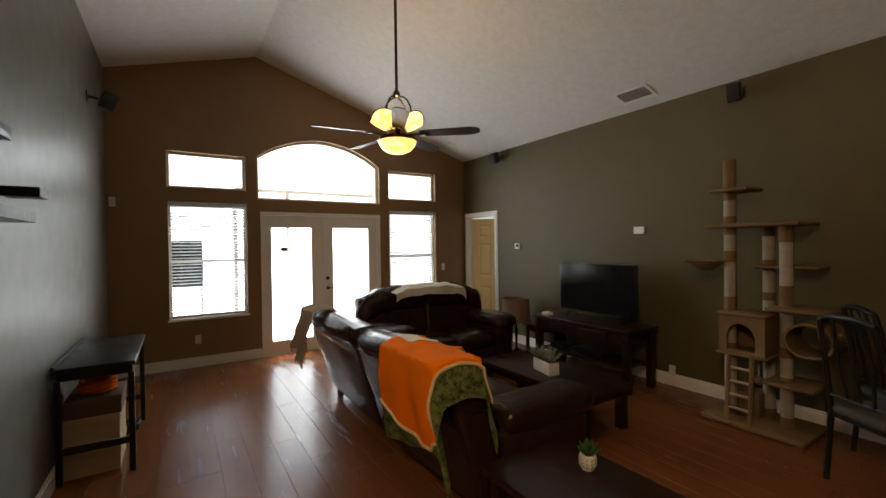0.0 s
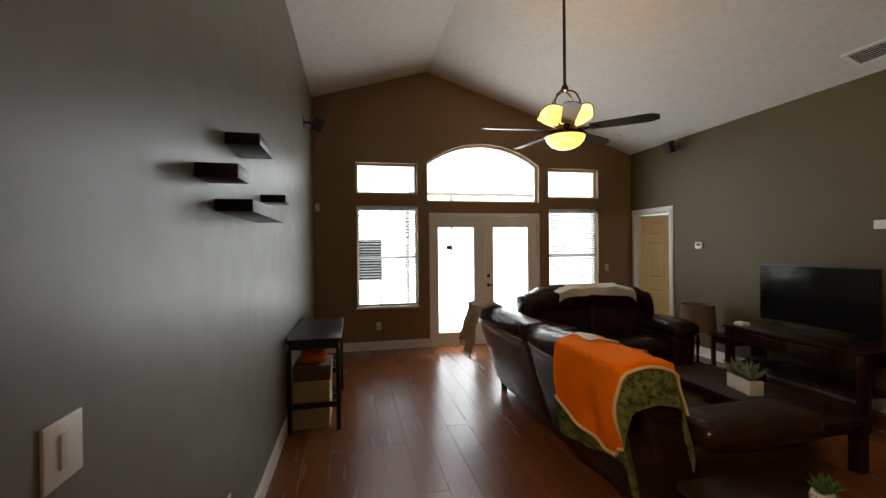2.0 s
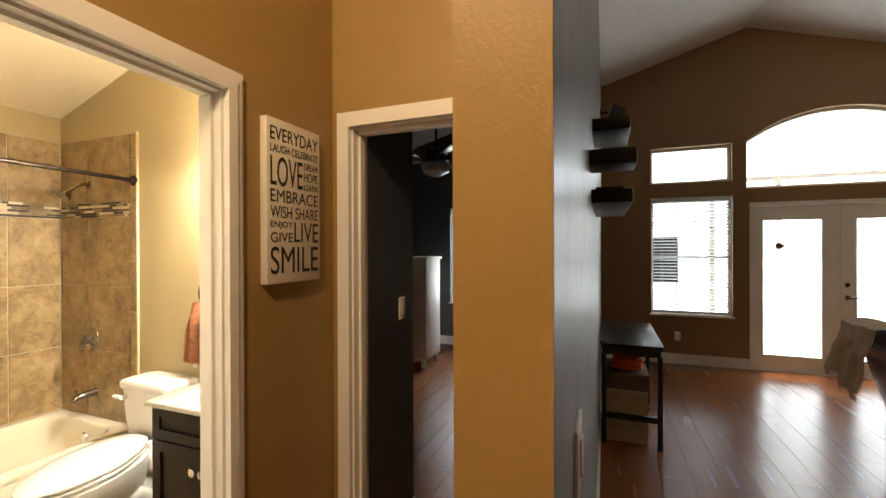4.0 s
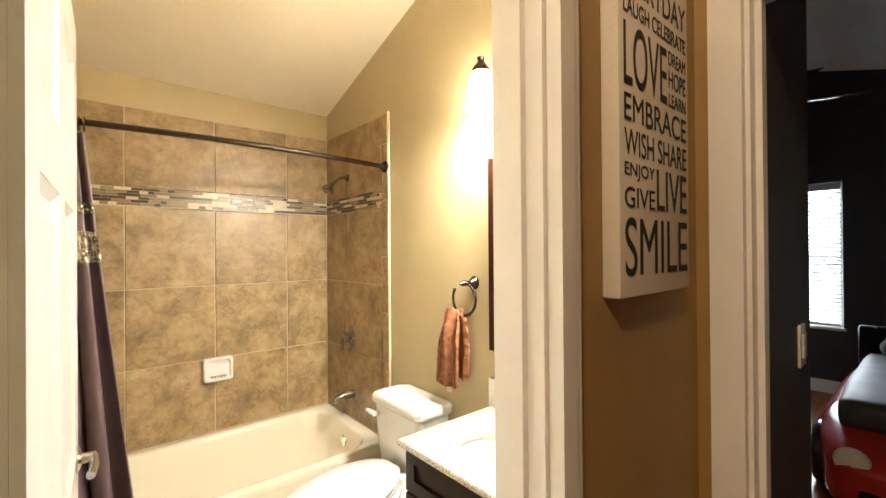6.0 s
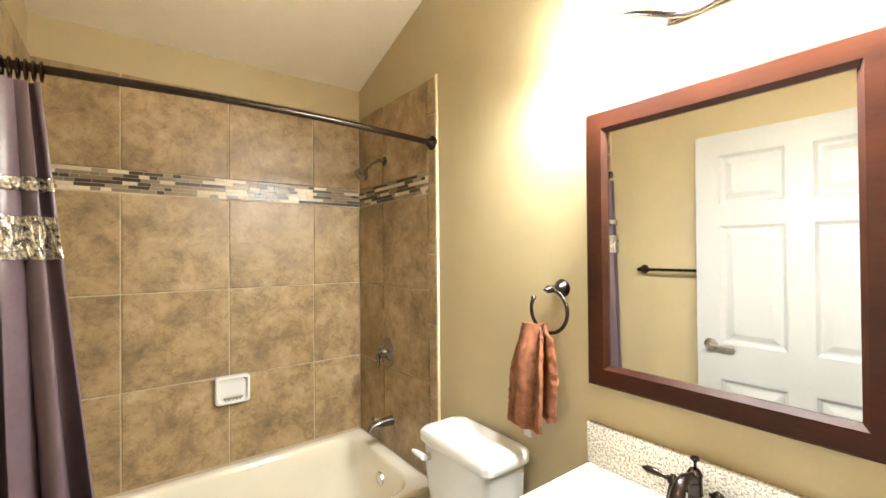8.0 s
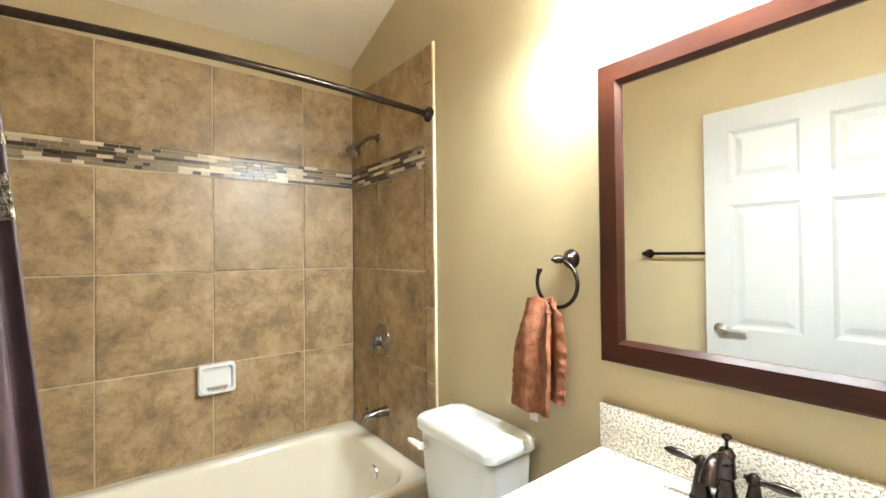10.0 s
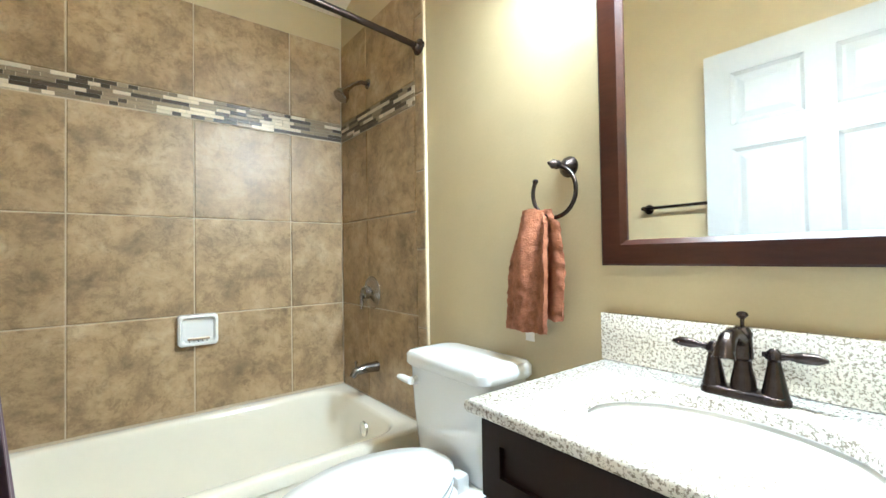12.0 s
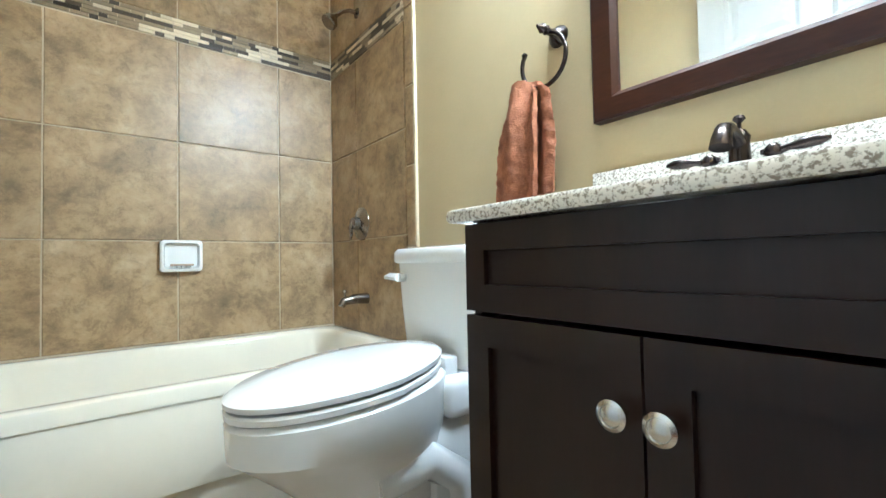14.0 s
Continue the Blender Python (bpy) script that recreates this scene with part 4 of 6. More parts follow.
wall_plate("light_switch", "white rocker switch on the grey wall", (XL, 1.275, 1.15), 90, True, 0.115, 0.125)
wall_plate("outlet", "white wall outlet low on the grey wall", (XL, 2.36, 0.37), 90, False)
wall_plate("outlet", "white wall outlet under the window", (0.45, YW, 0.36), 0, False)
wall_plate("light_switch", "white light switch beside the window", (4.30, YW, 1.17), 0)
wall_plate("light_switch", "white light switch on the charcoal wall", (-1.438, 2.47, 1.21), 90)
t = thing("thermostat", "small grey and white thermostat on the wall", "thermostat", (XR, 5.25, 1.53), "", -90)
part("body", bx(-0.06, 0.06, -0.025, 0, -0.045, 0.045, bevel=0.006), M_PLASTIC, t)
part("display", bx(-0.03, 0.03, -0.0275, -0.0252, -0.012, 0.028), M_SHADOWGLASS, t)
solo("wall_box", bx(XR - 0.03, XR, 3.12, 3.25, 1.665, 1.745, bevel=0.005), M_PLASTIC, "white plastic cover plate high on the wall", "wall plate")
solo("motion_sensor", bx(-0.45, -0.385, YW - 0.045, YW, 2.085, 2.20, bevel=0.012), M_PLASTIC, "small white sensor near the corner", "sensor")


def speaker(place, rz, tilt):
    t = thing("wall_speaker", "small black speaker on a wall bracket", "speaker", place, "surround speakers", rz)
    part("bracket", tube(bmesh.new(), [(0, 0, 0), (0, -0.05, 0), (0, -0.09, -0.01)], 0.013, 8), M_BLACK, t)
    part("mount_plate", bx(-0.03, 0.03, -0.008, 0, -0.05, 0.05), M_BLACK, t)
    bm = bx(-0.055, 0.055, -0.07, 0.05, -0.085, 0.085, bevel=0.012)
    bmesh.ops.transform(bm, matrix=pose(0, -0.15, -0.02, tilt, 0, 12), verts=bm.verts)
    part("cabinet", bm, M_BLACK, t)
    bm = bx(-0.048, 0.048, -0.078, -0.0705, -0.077, 0.077, bevel=0.002)
    bmesh.ops.transform(bm, matrix=pose(0, -0.15, -0.02, tilt, 0, 12), verts=bm.verts)
    part("grille", bm, M_INK, t)
    return t


speaker((XL, 5.60, 3.06), 90, 20)
speaker((XR, 5.62, 2.99), -90, 20)
speaker((XR, 2.14, 2.97), -90, 20)
RS = math.degrees(math.atan(0.325))
t = thing("ceiling_vent", "white louvred air vent in the sloped ceiling", "vent", (4.50, 3.06, gable(4.50) - 0.002))
t.matrix_world = pose(4.50, 3.06, gable(4.50) - 0.001, 0, RS, 0)
bm = bmesh.new()
for q in ((-0.12, 0.12, -0.20, -0.17), (-0.12, 0.12, 0.17, 0.20), (-0.12, -0.09, -0.17, 0.17), (0.09, 0.12, -0.17, 0.17)):
    box(bm, *q, -0.012, 0)
part("frame", bm, M_WHITE, t)
# Black sheet paints the shade of the duct behind the slats.
part("backing", bx(-0.09, 0.09, -0.17, 0.17, -0.003, -0.001), M_INK, t)
for i in range(7):
    bm = bx(-0.009, 0.009, -0.17, 0.17, -0.001, 0.001)
    bmesh.ops.transform(bm, matrix=pose(-0.075 + 0.025 * i, 0, -0.009, 0, -30, 0), verts=bm.verts)
    part("slat", bm, M_WHITE, t)
t = thing("smoke_detector", "round white smoke detector on the ceiling", "smoke detector")
t.matrix_world = pose(4.2, 6.25, gable(4.2), 0, RS, 0)
part("body", lathe(bmesh.new(), [(0.065, 0), (0.065, -0.02), (0.05, -0.035), (0.02, -0.038)], (0, 0, 0), 24), M_PLASTIC, t)

# ceiling fan
FX, FY = 2.01, 3.87
t = thing("ceiling_fan", "bronze ceiling fan with amber glass bowls, lit", "ceiling fan", (FX, FY, 2.595))
CT = gable(FX) - 2.595
part("canopy", lathe(bmesh.new(), [(0.075, CT + 0.03), (0.075, CT - 0.02), (0.05, CT - 0.09), (0.018, CT - 0.10)], (0, 0, 0), 20), M_BRONZE, t)
part("downrod", lathe(bmesh.new(), [(0.014, 0.40), (0.014, CT - 0.09)], (0, 0, 0), 12), M_BRONZE, t)
part("coupling", lathe(bmesh.new(), [(0.012, 0.36), (0.034, 0.375), (0.034, 0.405), (0.02, 0.43), (0.014, 0.45)], (0, 0, 0), 16), M_BRONZE, t)
for i in range(4):
    a = i * math.pi / 2 + 0.5
    pts = [(r * math.cos(a), r * math.sin(a), z) for r, z in ((0.02, 0.37), (0.07, 0.36), (0.12, 0.32), (0.155, 0.25), (0.16, 0.18), (0.12, 0.08), (0.06, 0.03))]
    part("hoop", tube(bmesh.new(), pts, 0.008), M_BRONZE, t)
for i in range(4):
    a0 = i * math.pi / 2 + 0.5

    def petal(u, v, a0=a0):
        a = a0 + (u - 0.5) * (0.95 + 0.45 * v)
        r = 0.075 + 0.175 * v ** 0.8
        z = 0.05 + 0.125 * v ** 1.2 - 0.05 * (2 * u - 1) ** 2 * v + 0.02 * math.sin(math.pi * u) * v
        return Vector((r * math.cos(a), r * math.sin(a), z))
    p = part("glass_petal", sheet(bmesh.new(), petal, 12, 8, 0.005), M_AMBER, t, "glowing amber glass petal")
    part("petal_rim", tube(bmesh.new(), [petal(k / 12, 1.0) for k in range(13)], 0.005, 6), M_BRONZE, p)
part("motor", lathe(bmesh.new(), [(0.05, 0.06), (0.10, 0.045), (0.115, 0.0), (0.10, -0.03), (0.05, -0.045)], (0, 0, 0), 28), M_BRONZE, t)
part("light_ring", lathe(bmesh.new(), [(0.178, -0.05), (0.19, -0.04), (0.19, -0.03), (0.10, -0.02)], (0, 0, 0), 28), M_BRONZE, t)
part("glass_bowl", lathe(bmesh.new(), [(0.18, -0.05), (0.165, -0.09), (0.13, -0.13), (0.08, -0.155), (0.02, -0.165)], (0, 0, 0), 32), M_AMBER, t, "glowing amber glass bowl")
M_BLADE = mat("dark_blade", (0.05, 0.028, 0.018), 0.35, second=(0.03, 0.017, 0.012), scale=4, grain=30, stretch=(1, 8, 8))
for i in range(5):
    a = radians(-42 + 72 * i)
    bm = bmesh.new()
    n = 12
    outline = [(0.22 + 0.56 * k / n, (0.055 + 0.02 * k / n) * (1 if k < n - 1 else (0.85 if k == n - 1 else 0.45))) for k in range(n + 1)]
    vs = [[bm.verts.new((x, s * w, dz)) for x, w in outline for s in (-1, 1)] for dz in (-0.004, 0.004)]
    for k in range(n):
        q = (2 * k, 2 * k + 1, 2 * k + 3, 2 * k + 2)
        bm.faces.new([vs[0][j] for j in q])
        bm.faces.new([vs[1][j] for j in q[::-1]])
        bm.faces.new((vs[0][2 * k], vs[0][2 * k + 2], vs[1][2 * k + 2], vs[1][2 * k]))
        bm.faces.new((vs[0][2 * k + 1], vs[0][2 * k + 3], vs[1][2 * k + 3], vs[1][2 * k + 1]))
    bm.faces.new((vs[0][0], vs[0][1], vs[1][1], vs[1][0]))
    bm.faces.new((vs[0][-2], vs[0][-1], vs[1][-1], vs[1][-2]))
    bmesh.ops.transform(bm, matrix=pose(0, 0, 0.015, 0, 0, math.degrees(a)) @ pose(0, 0, 0, -12, 0, 0), verts=bm.verts)
    b = part("blade", bm, M_BLADE, t)
    bm = bmesh.new()
    tube(bm, [(0.09, 0.0, 0.0), (0.16, 0.02, -0.005), (0.24, 0.0, 0.0)], 0.009, 8)
    tube(bm, [(0.09, 0.0, 0.0), (0.16, -0.02, -0.005), (0.24, 0.0, 0.0)], 0.009, 8)
    box(bm, 0.22, 0.31, -0.03, 0.03, -0.010, -0.0042, bevel=0.002)
    bmesh.ops.transform(bm, matrix=pose(0, 0, 0.012, 0, 0, math.degrees(a)) @ pose(0, 0, 0, -12, 0, 0), verts=bm.verts)
    part("blade_iron", bm, M_BRONZE, b)

# cat tree
t = thing("cat_tree", "tall tan plush cat tree with white sisal posts", "cat tree", (4.42, 1.87, 0))


def plush(name, x0, x1, y0, y1, z0, z1, m=M_TAN, r=0.018):
    return part(name, bx(x0, x1, y0, y1, z0, z1, bevel=r), m, t)


def post(x, y, z0, z1, bands):
    p = part("post", lathe(bmesh.new(), [(0.045, z0), (0.045, z1)], (x, y, 0), 18), M_SISAL, t, "white sisal-wrapped post")
    for za, zb in bands:
        part("plush_band", lathe(bmesh.new(), [(0.049, za), (0.049, zb)], (x, y, 0), 18), M_TAN, p)


plush("base_board", -0.27, 0.27, -0.38, 0.36, 0, 0.05)
post(-0.08, 0.19, 0.05, 2.10, ((0.05, 0.14), (0.60, 0.68), (0.95, 1.08), (1.38, 1.48), (1.62, 1.78), (1.92, 2.27)))
post(0.13, -0.02, 0.05, 1.68, ((0.05, 0.12), (0.56, 0.66), (1.05, 1.12), (1.32, 1.40), (1.60, 1.68)))
post(-0.04, -0.20, 0.05, 1.68, ((0.05, 0.14), (0.38, 0.46), (0.62, 0.70), (0.98, 1.20), (1.55, 1.68)))
plush("top_perch", -0.22, 0.10, 0.00, 0.30, 1.985, 2.02)
plush("upper_platform", -0.22, 0.24, -0.34, 0.34, 1.68, 1.715)
plush("middle_platform", -0.02, 0.26, -0.40, 0.04, 1.33, 1.36)
plush("side_platform", -0.20, 0.14, -0.52, -0.10, 1.00, 1.03)
plush("lower_platform", -0.20, 0.16, -0.42, -0.08, 0.40, 0.435)
part("hammock", sheet(bmesh.new(), lambda u, v: Vector((-0.24 + 0.26 * u, 0.22 + 0.30 * v, 1.40 - 0.09 * math.sin(math.pi * u) * math.sin(math.pi * v))), 10, 10, 0.012), M_TAN, t)
bm = strip_wall(bmesh.new(), "y", -0.20, -0.17, -0.04, 0.30, 0.62, 0.93,
                [(0.03, 0.24, 0.64, lambda y: 0.76 + math.sqrt(max(0.105 ** 2 - (y - 0.135) ** 2, 0)))], [0.03 + 0.021 * k for k in range(11)])
box(bm, -0.17, 0.12, -0.04, -0.01, 0.62, 0.93)
box(bm, -0.17, 0.12, 0.27, 0.30, 0.62, 0.93)
box(bm, 0.09, 0.12, -0.01, 0.27, 0.62, 0.93)
part("condo", bm, M_TAN, t, "plush condo with an arched entrance")
plush("condo_roof", -0.22, 0.14, -0.06, 0.32, 0.93, 0.96)
plush("condo_floor", -0.22, 0.14, -0.06, 0.32, 0.59, 0.62)
bm = sheet(bmesh.new(), lambda u, v: Vector((-0.20 + 0.34 * v, -0.30 + 0.155 * math.cos(6.2832 * u), 0.80 + 0.135 * math.sin(6.2832 * u))), 28, 2, 0.018)
part("cradle_tube", bm, M_TAN, t, "round plush tunnel")
part("tube_hanger", bx(-0.05, 0.0, -0.33, -0.27, 0.93, 1.0), M_TAN, t)
for sy in (0.05, 0.22):
    part("ladder_rail", tube(bmesh.new(), [(-0.25, sy, 0.05), (-0.20, sy, 0.60)], 0.018, 8), M_TAN, t)
for k in range(4):
    part("ladder_rung", tube(bmesh.new(), [(-0.24 + 0.011 * k, 0.05, 0.16 + 0.11 * k), (-0.24 + 0.011 * k, 0.22, 0.16 + 0.11 * k)], 0.012, 8), M_SISAL, t)
part("toy_rope", tube(bmesh.new(), [(-0.05, 0.06, 0.60), (-0.05, 0.06, 0.42)], 0.006, 6), M_SISAL, t)
part("toy_ball", lathe(bmesh.new(), [(0.005, 0.35), (0.03, 0.365), (0.038, 0.39), (0.03, 0.415), (0.005, 0.43)], (-0.05, 0.06, 0), 14), M_DCARD, t)
part("toy_box", bx(-0.02, 0.20, 0.00, 0.24, 0.05, 0.25, bevel=0.01), M_TAN, t)

for child in t.children:
    if child.name.split(".")[0] in ("condo", "condo_roof", "condo_floor", "ladder_rail", "ladder_rung", "toy_rope", "toy_ball"):
        child.location.y -= 0.07
    elif child.name.split(".")[0] in ("cradle_tube", "tube_hanger"):
        child.location.y -= 0.08


def dining_chair(place, rz):
    t = thing("dining_chair", "black metal dining chair with a grey padded seat", "chair", place, "dining chairs", rz)
    part("seat", cushion(-0.22, 0.22, -0.21, 0.21, 0.44, 0.50, 0.025, 0.012), M_SEATPAD, t, "grey padded seat")
    for sx in (-1, 1):
        part("front_leg", tube(bmesh.new(), [(sx * 0.20, -0.19, 0.44), (sx * 0.21, -0.21, 0)], 0.017), M_BLACK, t)
        part("back_post", tube(bmesh.new(), [(sx * 0.20, 0.24, 0), (sx * 0.20, 0.20, 0.45), (sx * 0.195, 0.25, 0.80), (sx * 0.17, 0.31, 1.06)], 0.017), M_BLACK, t)
    part("top_rail", tube(bmesh.new(), [(-0.17, 0.31, 1.06), (-0.08, 0.325, 1.09), (0.08, 0.325, 1.09), (0.17, 0.31, 1.06)], 0.018), M_BLACK, t)
    part("lower_rail", tube(bmesh.new(), [(-0.198, 0.215, 0.56), (0.198, 0.215, 0.56)], 0.012), M_BLACK, t)
    for k in (-0.08, 0.0, 0.08):
        part("back_slat", tube(bmesh.new(), [(k, 0.215, 0.56), (k * 1.3, 0.255, 0.82), (k * 0.9, 0.323, 1.09)], 0.011), M_BLACK, t)
    part("seat_frame", bx(-0.21, 0.21, -0.20, 0.21, 0.415, 0.442), M_BLACK, t)
    return t


dc = dining_chair((3.92, 0.98, 0), 60)
copy_thing(dc, pose(4.45, 0.98, 0, 0, 0, 40))


# ---- hall and bedroom things ----
SIGN = thing("canvas_sign", "white canvas sign with black words on the hall wall", "sign", (XH, 1.745, 1.40), "", 90)
part("canvas", bx(-0.143, 0.143, -0.032, 0, 0, 0.585, bevel=0.004), M_CANVAS, SIGN)


def lettering(text, x0, x1, z0, z1):
    """Words stretched to fill a field of the sign."""
    cu = bpy.data.curves.new("word", "FONT")
    cu.body, cu.extrude = text, 0.0006
    tmp = bpy.data.objects.new("word", cu)
    scene.collection.objects.link(tmp)
    bpy.context.view_layer.update()
    me = bpy.data.meshes.new_from_object(tmp.evaluated_get(bpy.context.evaluated_depsgraph_get()))
    bpy.data.objects.remove(tmp)
    co = [v.co.copy() for v in me.vertices]
    ax, bx_ = min(c.x for c in co), max(c.x for c in co)
    ay, by = min(c.y for c in co), max(c.y for c in co)
    for v, c in zip(me.vertices, co):
        v.co = (x0 + (c.x - ax) / (bx_ - ax) * (x1 - x0), -0.0328 - c.z * 0.5, z0 + (c.y - ay) / (by - ay) * (z1 - z0))
    me.materials.clear()
    me.materials.append(M_INK)
    ob = new("lettering", me)
    ob.parent = SIGN
    return ob


for text, x0, x1, z0, z1 in (("EVERYDAY", -0.15, 0.15, 0.508, 0.555), ("LAUGH CELEBRATE", -0.15, 0.15, 0.466, 0.494), ("LOVE", -0.15, 0.045, 0.348, 0.452),
                             ("DREAM", 0.055, 0.15, 0.426, 0.452), ("HOPE", 0.055, 0.15, 0.382, 0.416), ("LEARN", 0.055, 0.15, 0.348, 0.372),
                             ("EMBRACE", -0.15, 0.15, 0.290, 0.335), ("WISH SHARE", -0.15, 0.15, 0.234, 0.277), ("ENJOY", -0.15, -0.02, 0.194, 0.222),
                             ("GIVE", -0.15, -0.02, 0.148, 0.182), ("LIVE", -0.01, 0.15, 0.148, 0.222), ("SMILE", -0.15, 0.15, 0.035, 0.132)):
    lettering(text, x0 * 0.85, x1 * 0.85, z0, z1)

# Unseen fixture, its form made up to go with the hall source.
t = thing("hall_light", "unseen flush round light base added to the hall ceiling", "ceiling light", (-0.80, 0.0, 3.3))
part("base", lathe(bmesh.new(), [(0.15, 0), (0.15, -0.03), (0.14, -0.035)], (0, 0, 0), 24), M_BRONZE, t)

t = thing("dresser", "tall pale grey chest of drawers in the bedroom", "dresser", (-2.98, 5.55, 0))
part("body", bx(-0.45, 0.45, -0.24, 0.24, 0.12, 1.38, bevel=0.006), M_WHITE, t)
part("top", bx(-0.47, 0.47, -0.26, 0.26, 1.38, 1.41, bevel=0.005), M_WHITE, t)
for k in range(5):
    d = part("drawer", bx(-0.42, 0.42, -0.255, -0.241, 0.16 + 0.245 * k, 0.38 + 0.245 * k, bevel=0.004), M_WHITE, t)
    for sx in (-0.22, 0.22):
        part("knob", lathe(bmesh.new(), [(0.008, 0.255), (0.018, 0.27), (0.012, 0.28)], (sx, 0, 0.27 + 0.245 * k), 12, "y"), M_NICKEL, d)
for sx in (-0.40, 0.40):
    for sy in (-0.2, 0.2):
        part("leg", bx(sx - 0.025, sx + 0.025, sy - 0.025, sy + 0.025, 0, 0.12), M_WHITE, t)

t = thing("car_bed", "red race-car shaped child bed with dark bedding", "bed", (-1.17, 5.15, 0))
bm = cushion(-0.52, 0.52, -1.05, 1.05, 0.08, 0.44, 0.10, 0.03)
for v in bm.verts:
    if v.co.y < -0.6:
        v.co.z *= 1 - 0.25 * (-0.6 - v.co.y) / 0.45
        v.co.x *= 1 - 0.18 * (-0.6 - v.co.y) / 0.45
part("car_body", bm, M_RED, t, "glossy red car-shaped body")
part("mattress", cushion(-0.42, 0.42, -0.75, 0.98, 0.40, 0.58, 0.06, 0.03, 4), M_DARK, t, "dark blue-grey bedding")
part("spoiler", bx(-0.48, 0.48, 0.98, 1.06, 0.44, 0.80, bevel=0.03), M_BLACK, t)
for sx in (-0.33, 0.33):
    bm = lathe(bmesh.new(), [(0.08, 0), (0.07, 0.02), (0.02, 0.03)], (sx, -1.02, 0.31), 16, "y")
    part("headlight", bm, M_PLASTIC, t)
part("bumper_grille", bx(-0.3, 0.3, -1.085, -1.05, 0.13, 0.19, bevel=0.01), M_BLACK, t)
for sx in (-0.5, 0.5):
    for sy in (-0.62, 0.62):
        bm = lathe(bmesh.new(), [(0.17, -0.04), (0.19, -0.02), (0.19, 0.02), (0.17, 0.04)], (sx, sy, 0.19), 20, "x")
        part("wheel", bm, M_BLACK, t)
t = thing("pillow", "grey pillow at the head of the bed", "pillow", (-1.17, 5.90, 0.60))
part("cover", cushion(-0.30, 0.30, -0.18, 0.18, 0.0, 0.14, 0.06, 0.03, 7), M_SEATPAD, t)

t = thing("bedroom_fan", "silver bedroom ceiling fan with a clear glass bowl", "ceiling fan", (-1.98, 4.30, 2.38))
part("downrod", lathe(bmesh.new(), [(0.013, 0.10), (0.013, 0.95)], (0, 0, 0), 10), M_BRONZE, t)
part("motor", lathe(bmesh.new(), [(0.03, 0.12), (0.12, 0.09), (0.14, 0.04), (0.12, 0.0), (0.09, -0.01)], (0, 0, 0), 24), M_BRONZE, t)
part("glass_bowl", lathe(bmesh.new(), [(0.10, -0.01), (0.15, -0.05), (0.13, -0.11), (0.05, -0.15)], (0, 0, 0), 24), M_PLASTIC, t)
for k in range(5):
    bm = bx(0.14, 0.62, -0.055, 0.055, 0.012, 0.020, bevel=0.003)
    bmesh.ops.transform(bm, matrix=pose(0, 0, 0, 0, 0, 20 + 72 * k) @ pose(0, 0, 0, 10, 0, 0), verts=bm.verts)
    part("blade", bm, M_NICKEL, t)


# ---- bathroom things ----
def rrect(cx, cy, hx, hy, r, n=8):
    """Outline of a rounded rectangle."""
    pts = []
    for sx, sy, a0 in ((1, 1, 0), (-1, 1, 90), (-1, -1, 180), (1, -1, 270)):
        for k in range(n + 1):
            a = radians(a0 + 90 * k / n)
            pts.append((cx + sx * (hx - r) + r * math.cos(a), cy + sy * (hy - r) + r * math.sin(a)))
    return pts


def loft(bm, rings, cap0=True, cap1=True):
    vs = [[bm.verts.new(p) for p in ring] for ring in rings]
    n = len(vs[0])
    for a, b in zip(vs, vs[1:]):
        for i in range(n):
            bm.faces.new((a[i], a[(i + 1) % n], b[(i + 1) % n], b[i]))
    if cap0:
        bm.faces.new(vs[0][::-1])
    if cap1:
        bm.faces.new(vs[-1])
    return bm


# bathtub
TX0, TX1, TY0, TY1, TZ1 = XB, -3.19, YL + 0.004, YM - 0.006, 0.412
t = thing("bathtub", "bone enamel alcove bathtub with a plain apron", "bathtub", ((TX0 + TX1) / 2, (TY0 + TY1) / 2, FB))
hx, hy = (TX1 - TX0) / 2, (TY1 - TY0) / 2
H = TZ1 - FB
rings = []
for z, ix, r in ((H - 0.045, 0.0, 0.012), (H - 0.012, 0.0, 0.012), (H - 0.003, 0.004, 0.012), (H, 0.012, 0.012), (H, 0.050, 0.14), (H - 0.004, 0.058, 0.14), (H - 0.02, 0.066, 0.14),
                 (H - 0.12, 0.080, 0.15), (H - 0.28, 0.105, 0.17), (H - 0.34, 0.13, 0.17), (H - 0.36, 0.20, 0.12)):
    oy = 0.02 if ix > 0.04 else 0
    rings.append([(x, y, z) for x, y in rrect(0, 0, hx - ix, hy - ix - oy, r)])
part("basin", loft(bmesh.new(), rings, False, True), M_TUB, t)
bm = bmesh.new()
box(bm, hx - 0.028, hx - 0.004, -hy, hy, 0.19, H - 0.03, bevel=0.003)
box(bm, hx - 0.05, hx - 0.022, -hy, hy, 0.0, 0.195)
part("apron", bm, M_TUB, t)
part("overflow_plate", lathe(bmesh.new(), [(0.035, 0), (0.033, 0.008), (0.012, 0.012)], (0.02, hy - 0.096, H - 0.10), 20, "y"), M_SILVER, t)

# toilet
t = thing("toilet", "white porcelain two-piece toilet with the lid closed", "toilet", (-2.81, 0, FB))
Z = lambda z: z - FB
rings = []
